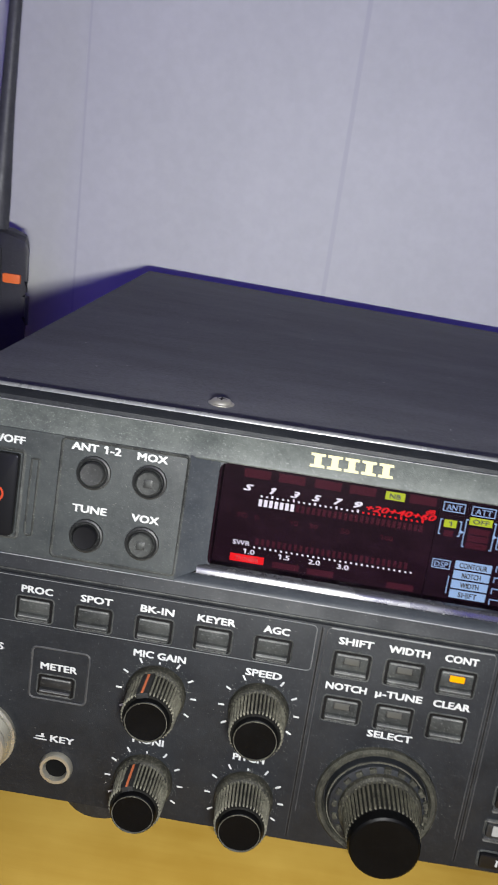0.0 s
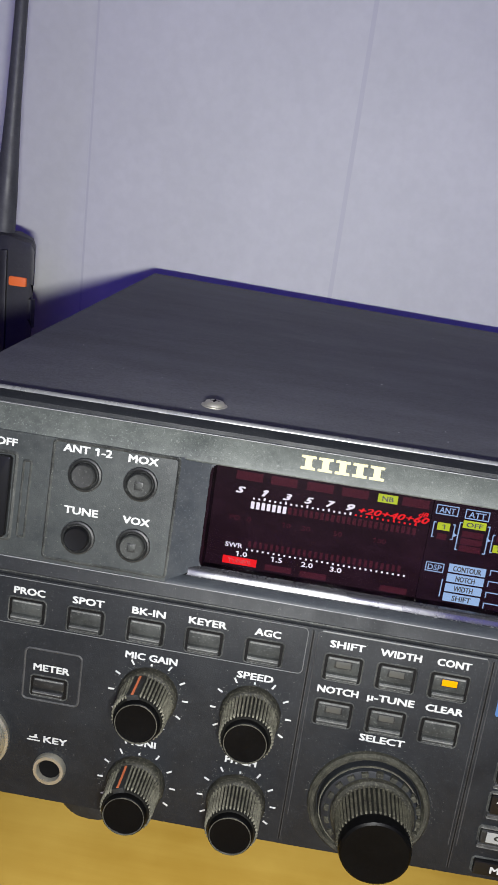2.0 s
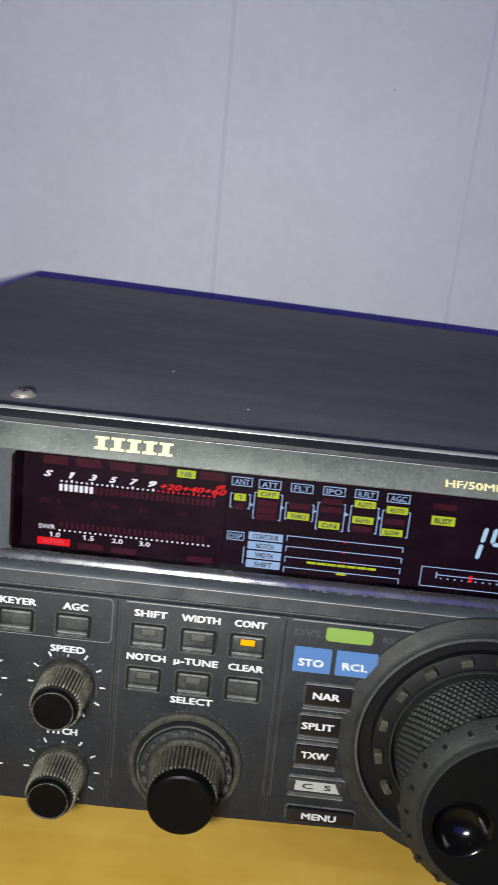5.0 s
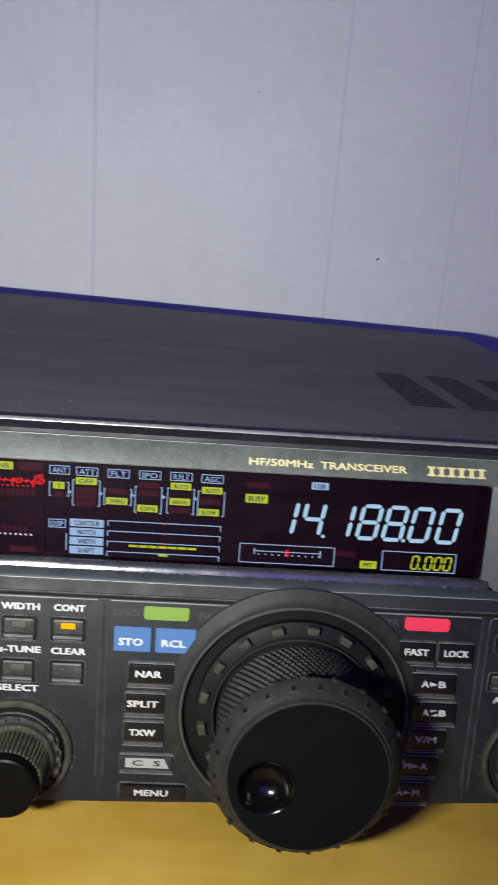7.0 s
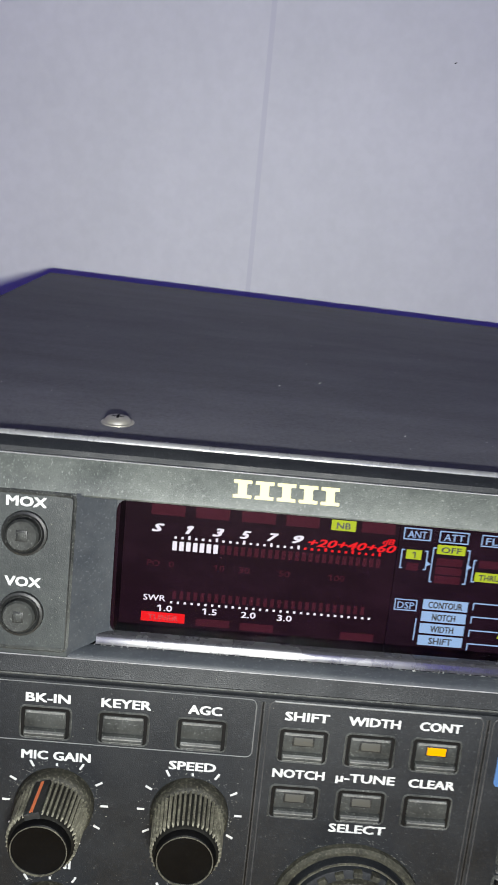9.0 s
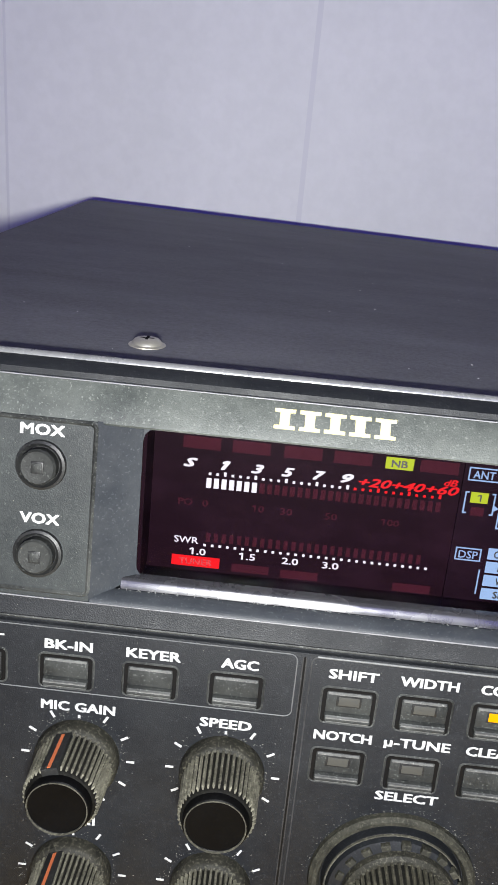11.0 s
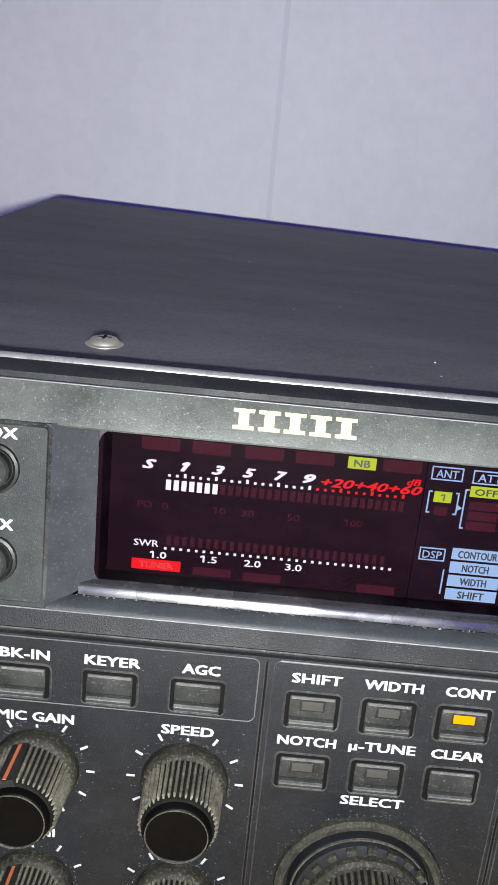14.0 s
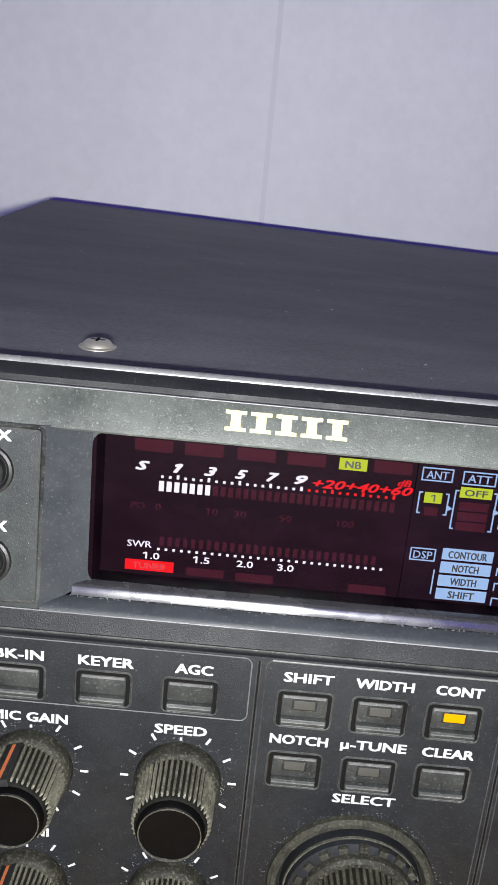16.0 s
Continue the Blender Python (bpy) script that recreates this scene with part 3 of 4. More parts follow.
for words, x in (("1.0", -88.0), ("1.5", -77.4), ("2.0", -68.2), ("3.0", -59.6)):
    glyphs(words, x, 83.9, 3.5, 1.6, glow_white, 0, 0.08)
sign("TUNER", -88.3, 81.5, 10.3, 2.4, glow_red, material("dark_red_print", (0.25, 0.0, 0.0), 0.6), 7.2, 1.5)
for x in (-88.8, -78.6, -68.0, -57.8, -40.2):
    lit("unlit_tag", rects([(x - 3.9, x + 3.9, 106.7, 109.3)]), vfd_ghost)
for x, w, z in ((-76.5, 8, 81.0), (-66.0, 8, 80.8), (-42.0, 8, 80.6), (-31.2, 2.8, 99.4), (-22.6, 6.2, 101.2), (-22.6, 6.2, 99.0), (-22.6, 6.2, 96.8), (-12.5, 6.4, 101.4),
                (-2.8, 6.4, 101.4), (-2.8, 6.4, 104.0), (7.2, 6.4, 96.2), (17.0, 6.4, 99.6), (31.7, 7.2, 106.0), (62.0, 7.0, 84.6)):
    lit("unlit_tag", rects([(x - w / 2, x + w / 2, z - 0.95, z + 0.95)]), vfd_ghost)
for words, x, w in (("PO", -91.4, 3.0), ("0", -87.2, 1.2), ("10", -76.1, 2.6), ("30", -70.2, 2.6), ("50", -60.8, 2.6), ("100", -48.5, 3.8)):
    glyphs(words, x, 95.0, w, 1.6, vfd_ghost, 0, 0.06)
sign("NB", -48.3, 107.9, 5.7, 2.5, glow_lime, ink_black, 3.3, 1.6)

# signal path row
for words, x, z, w in (("ANT", -31.0, 107.4, 6.4), ("ATT", -22.4, 107.3, 6.9), ("FLT", -12.5, 107.2, 6.9), ("IPO", -2.6, 107.3, 6.9), ("R.FLT", 7.3, 107.4, 7.1), ("AGC", 17.2, 107.2, 7.1)):
    framed(words, x, z, w, 2.9, w * 0.7)
for words, x, z, w in (("1", -31.2, 102.4, 3.6), ("OFF", -22.6, 104.2, 6.6), ("THRU", -12.8, 98.2, 6.8), ("ON", -3.0, 96.3, 6.5), ("AUTO", 7.3, 104.2, 6.5), ("6kHz", 7.2, 99.1, 6.5), ("AUTO", 17.3, 103.4, 6.5), ("SLOW", 16.6, 96.1, 6.5)):
    sign(words, x, z, w, 2.3, glow_lime, ink_black, w * (0.24 if words == "1" else 0.72), 1.5)
for x0, x1, zl, zh in ((-34.2, -28.2, 98.8, 103.6), (-26.9, -18.4, 96.0, 104.6), (-17.0, -8.4, 96.8, 102.4), (-7.2, 1.2, 94.6, 103.6), (3.0, 11.5, 95.0, 103.6), (12.8, 21.2, 94.8, 103.2)):
    lit("bracket", rects([(x0, x0 + 0.3, zl, zh), (x0, x0 + 0.8, zh - 0.3, zh), (x0, x0 + 0.8, zl, zl + 0.3),
                          (x1, x1 + 0.3, zl, zh), (x1 - 0.5, x1 + 0.3, zh - 0.3, zh), (x1 - 0.5, x1 + 0.3, zl, zl + 0.3)]), glow_blue)
for x in (-27.6, -17.9, -7.9, 2.0, 12.1):
    b = bmesh.new()
    b.faces.new([b.verts.new((p * MM, -0.00005, z * MM)) for p, z in ((x - 0.6, 101.2), (x - 0.6, 99.6), (x + 0.7, 100.4))])
    lit("arrow", b, glow_blue)

# filter graph
framed("DSP", -31.4, 89.8, 5.4, 2.9, 4.0)
for i, words in enumerate(("CONTOUR", "NOTCH", "WIDTH", "SHIFT")):
    sign(words, -22.0, 90.4 - i * 3.05, 10.7, 2.55, glow_blue, ink_black, 5.6 + 2.6 * (i == 0), 1.75)
    z = 91.6 - i * 3.45
    lit("graph_line", rects([(-15.5, 20.9, z - 0.15, z + 0.15), (-15.5, -15.2, z - 1.7, z), (20.6, 20.9, z - 1.7, z)]), glow_blue)
lit("graph_line", rects([(-28.6, -28.3, 81.0, 86.6)]), glow_blue)
lit("graph_bar", rects([(-8.4 + i * 3.15, -8.4 + i * 3.15 + 2.75, 83.1, 83.9) for i in range(7)]), glow_lime)
lit("graph_bar", rects([(1.1, 4.1, 80.4, 81.1)]), glow_lime)
lit("graph_mark", rects([(2.4, 2.9, z, z + 0.7) for z in (91.0, 87.5, 84.3)]), glow_red)

# frequency
SEG = {"0": "abcdef", "1": "bc", "4": "bcfg", "8": "abcdefg"}


def digit(ch, x, z, w, h, t, slant, mat):
    """A seven-segment figure whose foot is centred on x, z; segments are flat hexagons with gaps."""
    b = bmesh.new()
    g = t * 0.12

    def seg(x0, z0, x1, z1):
        d = Vector((x1 - x0, z1 - z0)).normalized()
        n = Vector((-d.y, d.x)) * t / 2
        a, c = Vector((x0, z0)) + d * g, Vector((x1, z1)) - d * g
        ring = [a, a + d * t / 2 + n, c - d * t / 2 + n, c, c - d * t / 2 - n, a + d * t / 2 - n]
        b.faces.new([b.verts.new(((x + p.x + slant * p.y) * MM, -0.0001, (z + p.y) * MM)) for p in ring])

    k = t / 2
    le, ri, lo, mi, hi = -w / 2 + k, w / 2 - k, k, h / 2, h - k
    spans = {"a": (le, hi, ri, hi), "b": (ri, mi, ri, hi), "c": (ri, lo, ri, mi), "d": (le, lo, ri, lo), "e": (le, lo, le, mi), "f": (le, mi, le, hi), "g": (le, mi, ri, mi)}
    for s in SEG[ch]:
        seg(*spans[s])
    return lit("digit", b, mat)


for ch, x in (("1", 40.6), ("4", 49.4), ("1", 59.0), ("8", 67.9), ("8", 76.4), ("0", 85.0), ("0", 94.1)):
    digit(ch, x, 89.6, 7.2, 12.3, 1.35, 0.16, glow_ice)
for x in (54.1, 80.6):
    lit("point", rects([(x - 0.55, x + 0.55, 89.6, 90.7)]), glow_ice)
for x in (85.1, 89.5, 92.7, 95.9):
    digit("0", x, 80.3, 2.7, 5.0, 0.62, 0.12, glow_lime)
lit("point", rects([(86.9, 87.5, 80.3, 80.9)]), glow_lime)
sign("BUSY", 31.7, 101.6, 7.2, 2.9, glow_lime, ink_black, 5.4, 1.9)
sign("USB", 51.8, 106.9, 5.5, 2.4, glow_blue, ink_black, 3.8, 1.6)
sign("MT", 69.9, 81.2, 5.5, 2.6, glow_lime, ink_black, 3.2, 1.7)
framed("", 42.9, 83.2, 31.3, 6.6, 0)
framed("", 86.6, 83.0, 24.8, 6.8, 0)
lit("scale", rects([(32, 54, 83.9, 84.2), (32, 32.4, 82.9, 85), (53.6, 54, 82.9, 85)] + [(33.4 + i * 2.2, 33.9 + i * 2.2, 82.7, 83.2) for i in range(10)]), glow_blue)
lit("scale_mark", rects([(42.4, 43.4, 82.6, 84.9)]), glow_red)

# name on the strip: plain blocks in cream, and the plain words
LEAN = pose(0, 0, 0, -22.5)


def on_strip(me, x, z):
    return part("lettering", me, None, rig, at=spot(x, z, -5.35 - (z - 116.7) * 0.414 + 0.12) @ LEAN)


def blocks(name, x0, x1, z, h, n, mat):
    """A maker's mark as plain waisted blocks, one part each."""
    w = (x1 - x0) / n
    o = [(-0.42, -0.5), (0.42, -0.5), (0.42, -0.32), (0.2, -0.3), (0.2, 0.3), (0.42, 0.32), (0.42, 0.5), (-0.42, 0.5), (-0.42, 0.32), (-0.2, 0.3), (-0.2, -0.3), (-0.42, -0.32)]
    me = mesh_of(name, prism([(p * w * MM, q * h * MM) for p, q in o], -0.00008, 0), mat)
    for i in range(n):
        part(name, me, None, rig, "cream printed mark" if i == 0 else "", spot(x0 + (i + 0.5) * w, z, -5.35 - (z - 116.7) * 0.414 + 0.05) @ LEAN)


blocks("name_mark", -75.2, -51.6, 117.2, 3.9, 5, ink_cream)
blocks("model_mark", 82.1, 100.8, 116.2, 3.0, 6, ink_cream)
on_strip(text_mesh("HF/50MHz", 19.6 * MM, 2.3 * MM, ink_cream, 0.08), 37.4, 116.2)
on_strip(text_mesh("TRANSCEIVER", 26.6 * MM, 2.3 * MM, ink_cream, 0.08), 62.7, 116.2)


# ---- keys and lettering on the panel ----
def end_capped(prof, ws):
    b = bmesh.new()
    va = [b.verts.new((-ws * MM, -o * MM, q * MM)) for o, q in prof]
    vb = [b.verts.new((ws * MM, -o * MM, q * MM)) for o, q in prof]
    for i in range(len(prof) - 1):
        b.faces.new((va[i], vb[i], vb[i + 1], va[i + 1]))
    b.faces.new(va)
    b.faces.new(vb[::-1])
    ends = [e for e in b.edges if abs(e.verts[0].co.x - e.verts[1].co.x) < 1e-7]
    bmesh.ops.bevel(b, geom=ends, offset=0.00018, segments=1, affect="EDGES")
    return b


def outline(x0, x1, z0, z1, r, t, mat, out=0.25, name="panel_line", foot=True):
    """A fine raised line round a field of the panel."""
    a, c = rounded(x0 * MM, x1 * MM, z0 * MM, z1 * MM, r * MM), rounded((x0 + t) * MM, (x1 - t) * MM, (z0 + t) * MM, (z1 - t) * MM, max(r - t, 0.1) * MM)
    b = bmesh.new()
    va = [b.verts.new((x, 0, z)) for x, z in a]
    vc = [b.verts.new((x, 0, z)) for x, z in c]
    vm = [b.verts.new(((p.co.x + s.co.x) / 2, -out * MM, (p.co.z + s.co.z) / 2)) for p, s in zip(va, vc)]
    n = len(va)
    for i in range(n):
        j = (i + 1) % n
        if not foot and max(va[i].co.z, va[j].co.z) < (z0 + r) * MM + 1e-6:
            continue
        b.faces.new((va[i], va[j], vm[j], vm[i]))
        b.faces.new((vm[i], vm[j], vc[j], vc[i]))
    if not foot:
        bmesh.ops.delete(b, geom=[v for v in b.verts if not v.link_faces], context="VERTS")
    return part(name, b, mat, rig)


def well(x, z, w, h, r=0.9):
    """The moulded rim that a key sits in."""
    a, c = rounded((x - w / 2 - 0.5) * MM, (x + w / 2 + 0.5) * MM, (z - h / 2 - 0.5) * MM, (z + h / 2 + 0.5) * MM, (r + 0.5) * MM), rounded((x - w / 2) * MM, (x + w / 2) * MM, (z - h / 2) * MM, (z + h / 2) * MM, r * MM)
    b = bmesh.new()
    va = [b.verts.new((p, 0, q)) for p, q in a]
    vm = [b.verts.new(((p + s) / 2, -0.00035, (q + t) / 2)) for (p, q), (s, t) in zip(a, c)]
    vc = [b.verts.new((p, -0.00005, q)) for p, q in c]
    n = len(va)
    for i in range(n):
        j = (i + 1) % n
        b.faces.new((va[i], va[j], vm[j], vm[i]))
        b.faces.new((vm[i], vm[j], vc[j], vc[i]))
    b.faces.new(vc)
    return b


def key(x, z, w=9.6, h=6.8, mat=None, label="", lamp=None, out=0.35, name="button"):
    """A small push key in a moulded well: a leaning upper face, a groove and a rounded lower ridge."""
    part("button_rim", well(x, z, w + 1.0, h + 0.7), dust_rim, rig)
    # black sheet for the shade round the key, the panel has no hole
    part("button_gap_shade", rects([(x - w / 2 - 0.5, x + w / 2 + 0.5, z - h / 2 - 0.35, z + h / 2 + 0.35)], 0.12), recess_shade, rig, smooth=None)
    g = -h / 2 + 2.35
    prof = [(0.0, g - 0.3), (out - 0.05, g - 0.2), (out, g + 0.2), (out + 0.05, h / 2 - 0.9), (out - 0.15, h / 2 - 0.35), (0.0, h / 2 - 0.2)]
    k = part(name, end_capped(prof, w / 2 - 0.3), mat or button_grey, rig, label, spot(x, z))
    ridge = [(0.1, -h / 2 + 0.15), (out + 0.45, -h / 2 + 0.2), (out + 0.85, -h / 2 + 0.55), (out + 0.9, -h / 2 + 1.2), (out + 0.6, g - 0.6), (out + 0.05, g - 0.35), (0.1, g - 0.3)]
    part("ridge", end_capped(ridge, w / 2 - 0.25), mat or button_grey, k)
    # pale crests hold dust and the light along the ridge
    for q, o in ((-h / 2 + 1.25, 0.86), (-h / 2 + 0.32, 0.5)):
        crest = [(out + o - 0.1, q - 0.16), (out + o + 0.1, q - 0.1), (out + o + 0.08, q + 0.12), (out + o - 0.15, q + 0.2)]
        part("ridge_crest", end_capped(crest, w / 2 - 0.35), key_lit_edge_grey, k)
    # the brow draws the lit upper edge of the key
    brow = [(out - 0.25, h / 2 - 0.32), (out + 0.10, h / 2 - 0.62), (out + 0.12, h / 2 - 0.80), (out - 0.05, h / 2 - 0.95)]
    part("brow", end_capped(brow[::-1], w / 2 - 0.5), key_lit_edge_grey, k)
    if lamp:
        part("indicator_frame", box(-0.0025, 0.0025, -(out + 0.12) * MM, -(out - 0.5) * MM, 0.0001, 0.0026, 0.0001), button_black, k)
        part("indicator", box(-0.0021, 0.0021, -(out + 0.22) * MM, -(out - 0.5) * MM, 0.0004, 0.0023, 0.0001), lamp, k)
    return k


lamp_off = material("unlit_indicator", (0.042, 0.042, 0.038), 0.4, 0, 0.3)
# the line and top beads are pale, with their edge highlight in the colour
outline(-176, -65.2, 57.0, 71.4, 1.6, 0.26, line_grey, 0.15)
for x, z0 in ((-63.9, 2.6), (-13.7, 3.8), (105.4, 7.2)):
    # flat black strip that stands for the shade in a groove
    part("groove", rects([(x - 0.2, x + 0.2, z0, 71.0)], 0.05), recess_shade, rig, smooth=None)
    part("groove_edge", rects([(x + 0.2, x + 0.45, z0, 71.0), (x - 0.45, x - 0.2, z0, 71.0)], 0.1), groove_lip, rig, smooth=None)
for x0, x1 in ((-61.4, -15.6), (-11.7, 103.4), (107.4, 179)):
    bead(0.0, 71.3, 0.24, x0, x1, line_grey)
for x0, x1 in ((-62.6, -14.7), (-12.7, 104.4), (106.4, 180)):
    outline(x0, x1, 9.6, 71.5, 1.8, 0.3, line_dim, 0.15, foot=False)
for words, x, w in (("MONI", -162.5, 9.5), ("PROC", -146, 9.3), ("SPOT", -128.6, 9.3), ("BK-IN", -110.9, 9.8), ("KEYER", -93.8, 11.0), ("AGC", -76.5, 7.5)):
    lettering(words, x, 67.8, w)
    key(x - 0.4, 61.7, 9.6, 6.5)
for words, x, z, w, lamp in (("SHIFT", -53.9, 68.1, 9.9, lamp_off), ("WIDTH", -38.9, 68.1, 11.6, lamp_off), ("CONT", -24.1, 68.2, 9.5, glow_amber),
                             ("NOTCH", -54.4, 53.9, 11.8, lamp_off), ("\u00b5-TUNE", -39.3, 54.0, 13.4, lamp_off), ("CLEAR", -24.2, 53.9, 10.6, None)):
    lettering(words, x, z, w)
    key(x - 0.3, z - 7.2, 9.6, 7.0, lamp=lamp, label="dark key with a lit amber lamp" if words == "CONT" else "")
lettering("SELECT", -39.6, 41.0, 13.0)

# meter key in its own frame
outline(-146.2, -128.5, 33.4, 50.6, 1.8, 0.7, line_dim, 0.35, "key_frame")
lettering("METER", -137.6, 44.6, 11.0)
key(-138.0, 38.5, 9.8, 5.6, button_black)

# aerial, transmit and tuner keys
def sloped_outline(x0, x1, z0, z1, r, t, mat, out, name):
    ob = outline(x0 - (x0 + x1) / 2, x1 - (x0 + x1) / 2, z0 - (z0 + z1) / 2, z1 - (z0 + z1) / 2, r, t, mat, out, name)
    ob.matrix_local = slope((x0 + x1) / 2, (z0 + z1) / 2, 0.02)
    return ob


sloped_outline(-144.0, -107.4, 78.2, 113.4, 1.6, 0.9, dust_rim, 0.55, "key_field_rim")


def round_key(x, z, lens, mat):
    part("button_rim", lathe([(0.0049, 0.0), (0.0048, 0.0008), (0.0043, 0.0010), (0.0040, 0.0004), (0.0036, 0.0001)], 32), button_black, rig, at=slope(x, z))
    k = part("button", lathe([(0.0035, 0.0), (0.0035, 0.0022), (0.0031, 0.0027), (0.0018, 0.0026)], 32), mat, rig, at=slope(x, z))
    if lens:
        part("indicator_frame", box(-0.0012, 0.0012, -0.0028, -0.0024, -0.0012, 0.0012, 0.0002), button_black, k)
        part("indicator", box(-0.0009, 0.0009, -0.0029, -0.0024, -0.0009, 0.0009, 0.0002), round_grey, k)


for words, x, z, w, lens, mat, tz in (("ANT 1-2", -133.9, 104.2, 14.3, False, button_black, 111.2), ("MOX", -118.0, 104.1, 8.6, True, round_grey, 111.0), ("TUNE", -133.9, 86.0, 9.9, False, button_gloss, 93.7), ("VOX", -117.9, 86.4, 7.8, True, round_grey, 93.5)):
    for part_words, dx, pw in (((words, 0, w),) if words != "ANT 1-2" else (("ANT", -3.2, 7.6), ("1-2", 4.5, 5.0))):
        lettering(part_words, x + dx, tz, pw, 2.3).matrix_local = slope(x + dx, tz, 0.06)
    round_key(x, z, lens, mat)

# power key
lettering("ON/OFF", -160.6, 110.2, 13.0, 2.3).matrix_local = slope(-160.6, 110.2, 0.06)
sloped_outline(-168.0, -153.3, 81.6, 107.8, 1.6, 1.2, dust_rim, 0.5, "key_frame")
power = part("power_button", prism([(p, q) for p, q in rounded(-0.0058, 0.0058, -0.0118, 0.0118, 0.001)], -0.0022, 0.0, 0.0006), button_gloss, rig, "glossy black power key with a lit red mark", slope(-160.6, 94.6))
b = bmesh.new()
ring = [(math.sin(radians(a)), math.cos(radians(a))) for a in range(38, 323, 12)]
vi = [b.verts.new((x * 0.0020, -0.00225, z * 0.0020)) for x, z in ring]
vo = [b.verts.new((x * 0.0026, -0.00225, z * 0.0026)) for x, z in ring]
for i in range(len(ring) - 1):
    b.faces.new((vi[i], vi[i + 1], vo[i + 1], vo[i]))
b.faces.new([b.verts.new((x * MM, -0.00225, z * MM)) for x, z in ((-0.3, 0.3), (0.3, 0.3), (0.3, 3.0), (-0.3, 3.0))])
part("power_mark", b, glow_power, power)
sloped_outline(-152.0, -149.2, 83.2, 106.0, 0.8, 0.7, dust_rim, 0.6, "slot_rim")

# memory keys, lamps
part("lamp_lens", prism([(p * MM, q * MM) for p, q in rounded(-6.9, 6.9, -2.0, 2.0, 0.8)], -0.0009, 0.0, 0.0004), lens_green, rig, "lit green lamp lens", spot(5.4, 67.9))
part("lamp_lens", prism([(p * MM, q * MM) for p, q in rounded(-7.0, 7.0, -2.0, 2.0, 0.8)], -0.0009, 0.0, 0.0004), lens_red, rig, "lit red lamp lens", spot(86.5, 68.4))
lettering("DVS", -7.0, 67.6, 8.0, 2.2, ink_dim)
lettering("RX", 17.5, 67.8, 4.2, 2.2, ink_dim)
lettering("TX", 75.5, 68.6, 4.2, 2.2, ink_dim)
for words, pts, x in (("STO", ((-5.6, -3.8), (5.6, -3.8), (5.6, 3.8), (-5.6, 3.8)), -4.7), ("RCL", ((-6.0, -3.8), (3.2, -3.8), (6.2, 1.2), (6.2, 3.8), (-6.0, 3.8)), 8.4)):
    k = part("memory_key", prism([(p * MM, q * MM) for p, q in pts], -0.0016, 0.0, 0.0006), key_blue, rig, "translucent blue lit key", spot(x, 59.1))
    part("lettering", text_mesh(words, 7.5 * MM, 2.5 * MM, ink_white, 0.12), None, k, at=spot(-0.4, -0.3, 1.68))


def bar_key(words, x, z, w, h, tw, mat=None, cap=2.4, tx=0.0, lines=True, rim=True):
    b = prism([(p * MM, q * MM) for p, q in rounded(-w / 2, w / 2, -h / 2, h / 2, 0.6, 3)], -0.0014, 0.0, 0.0005)
    if rim:
        part("key_rim", well(x, z, w + 0.3, h + 0.3), dust_rim, rig)
    k = part("key", b, mat or button_gloss, rig, at=spot(x, z))
    part("lettering", text_mesh(words, tw * MM, cap * MM, ink_white, 0.12), None, k, at=spot(tx, 0.1, 1.48))
    if lines:
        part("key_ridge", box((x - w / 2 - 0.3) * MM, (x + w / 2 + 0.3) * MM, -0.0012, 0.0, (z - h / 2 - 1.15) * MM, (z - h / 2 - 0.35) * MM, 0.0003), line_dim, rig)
        # pale lines carry the light on the edges round the key
        part("key_ridge", box((x - w / 2 - 0.3) * MM, (x + w / 2 + 0.3) * MM, -0.0010, 0.0, (z - h / 2 - 1.9) * MM, (z - h / 2 - 1.6) * MM, 0.0001), key_lit_edge_grey, rig)
        part("key_brow", box((x - w / 2 - 0.2) * MM, (x + w / 2 + 0.2) * MM, -0.0012, 0.0, (z + h / 2 + 0.2) * MM, (z + h / 2 + 0.5) * MM, 0.0001), key_lit_edge_grey, rig)
    return k


for words, x, z, w, tw, tx in (("NAR", 1.6, 48.0, 14.0, 8.1, -0.8), ("SPLIT", 0.0, 37.8, 12.0, 9.8, -0.6), ("TXW", 0.0, 27.9, 12.2, 8.4, -0.4), ("MENU", 3.7, 6.6, 21, 10.8, -0.4)):
    bar_key(words, x, z, w, 6.2 if words != "MENU" else 4.6, tw, tx=tx, lines=words != "MENU")
cs = bar_key("C  S", 1.4, 17.2, 16.5, 4.6, 9.0, button_black, 2.0)
part("key_plate", prism([(p * MM, q * MM) for p, q in ((-6.6, -1.7), (7.2, -1.7), (5.6, 1.7), (-6.6, 1.7))], -0.00143, -0.0010), key_grey, cs)
for o in [c for c in cs.children if c.name.startswith("lettering")]:
    o.data.materials[0] = ink_black
for words, x, w, tw in (("FAST", 84.0, 11.2, 7.7), ("LOCK", 96.6, 10.6, 7.9)):
    bar_key(words, x, 59.4, w, 6.0, tw)


def arrow_key(a, b_, x, z, kind):
    k = bar_key(a, x, z, 14.0, 6.4, 2.3, tx=-2.7)
    part("lettering", text_mesh(b_, 2.3 * MM, 2.4 * MM, ink_white, 0.12), None, k, at=spot(2.7, 0.1, 1.48))
    b = bmesh.new()
    tri = [((-1.2, 0.8), (-1.2, -0.8), (1.3, 0))] if kind == 1 else [((-1.2, 1.1), (1.2, 1.1), (-1.2, 0.1)), ((1.2, -0.1), (1.2, -1.1), (-1.2, -1.1))]
    for t in tri:
        b.faces.new([b.verts.new((p * MM, -0.00148, q * MM)) for p, q in t])
    part("arrow", b, ink_white, k)


arrow_key("A", "B", 90.6, 48.7, 1)
arrow_key("A", "B", 91.8, 38.8, 2)
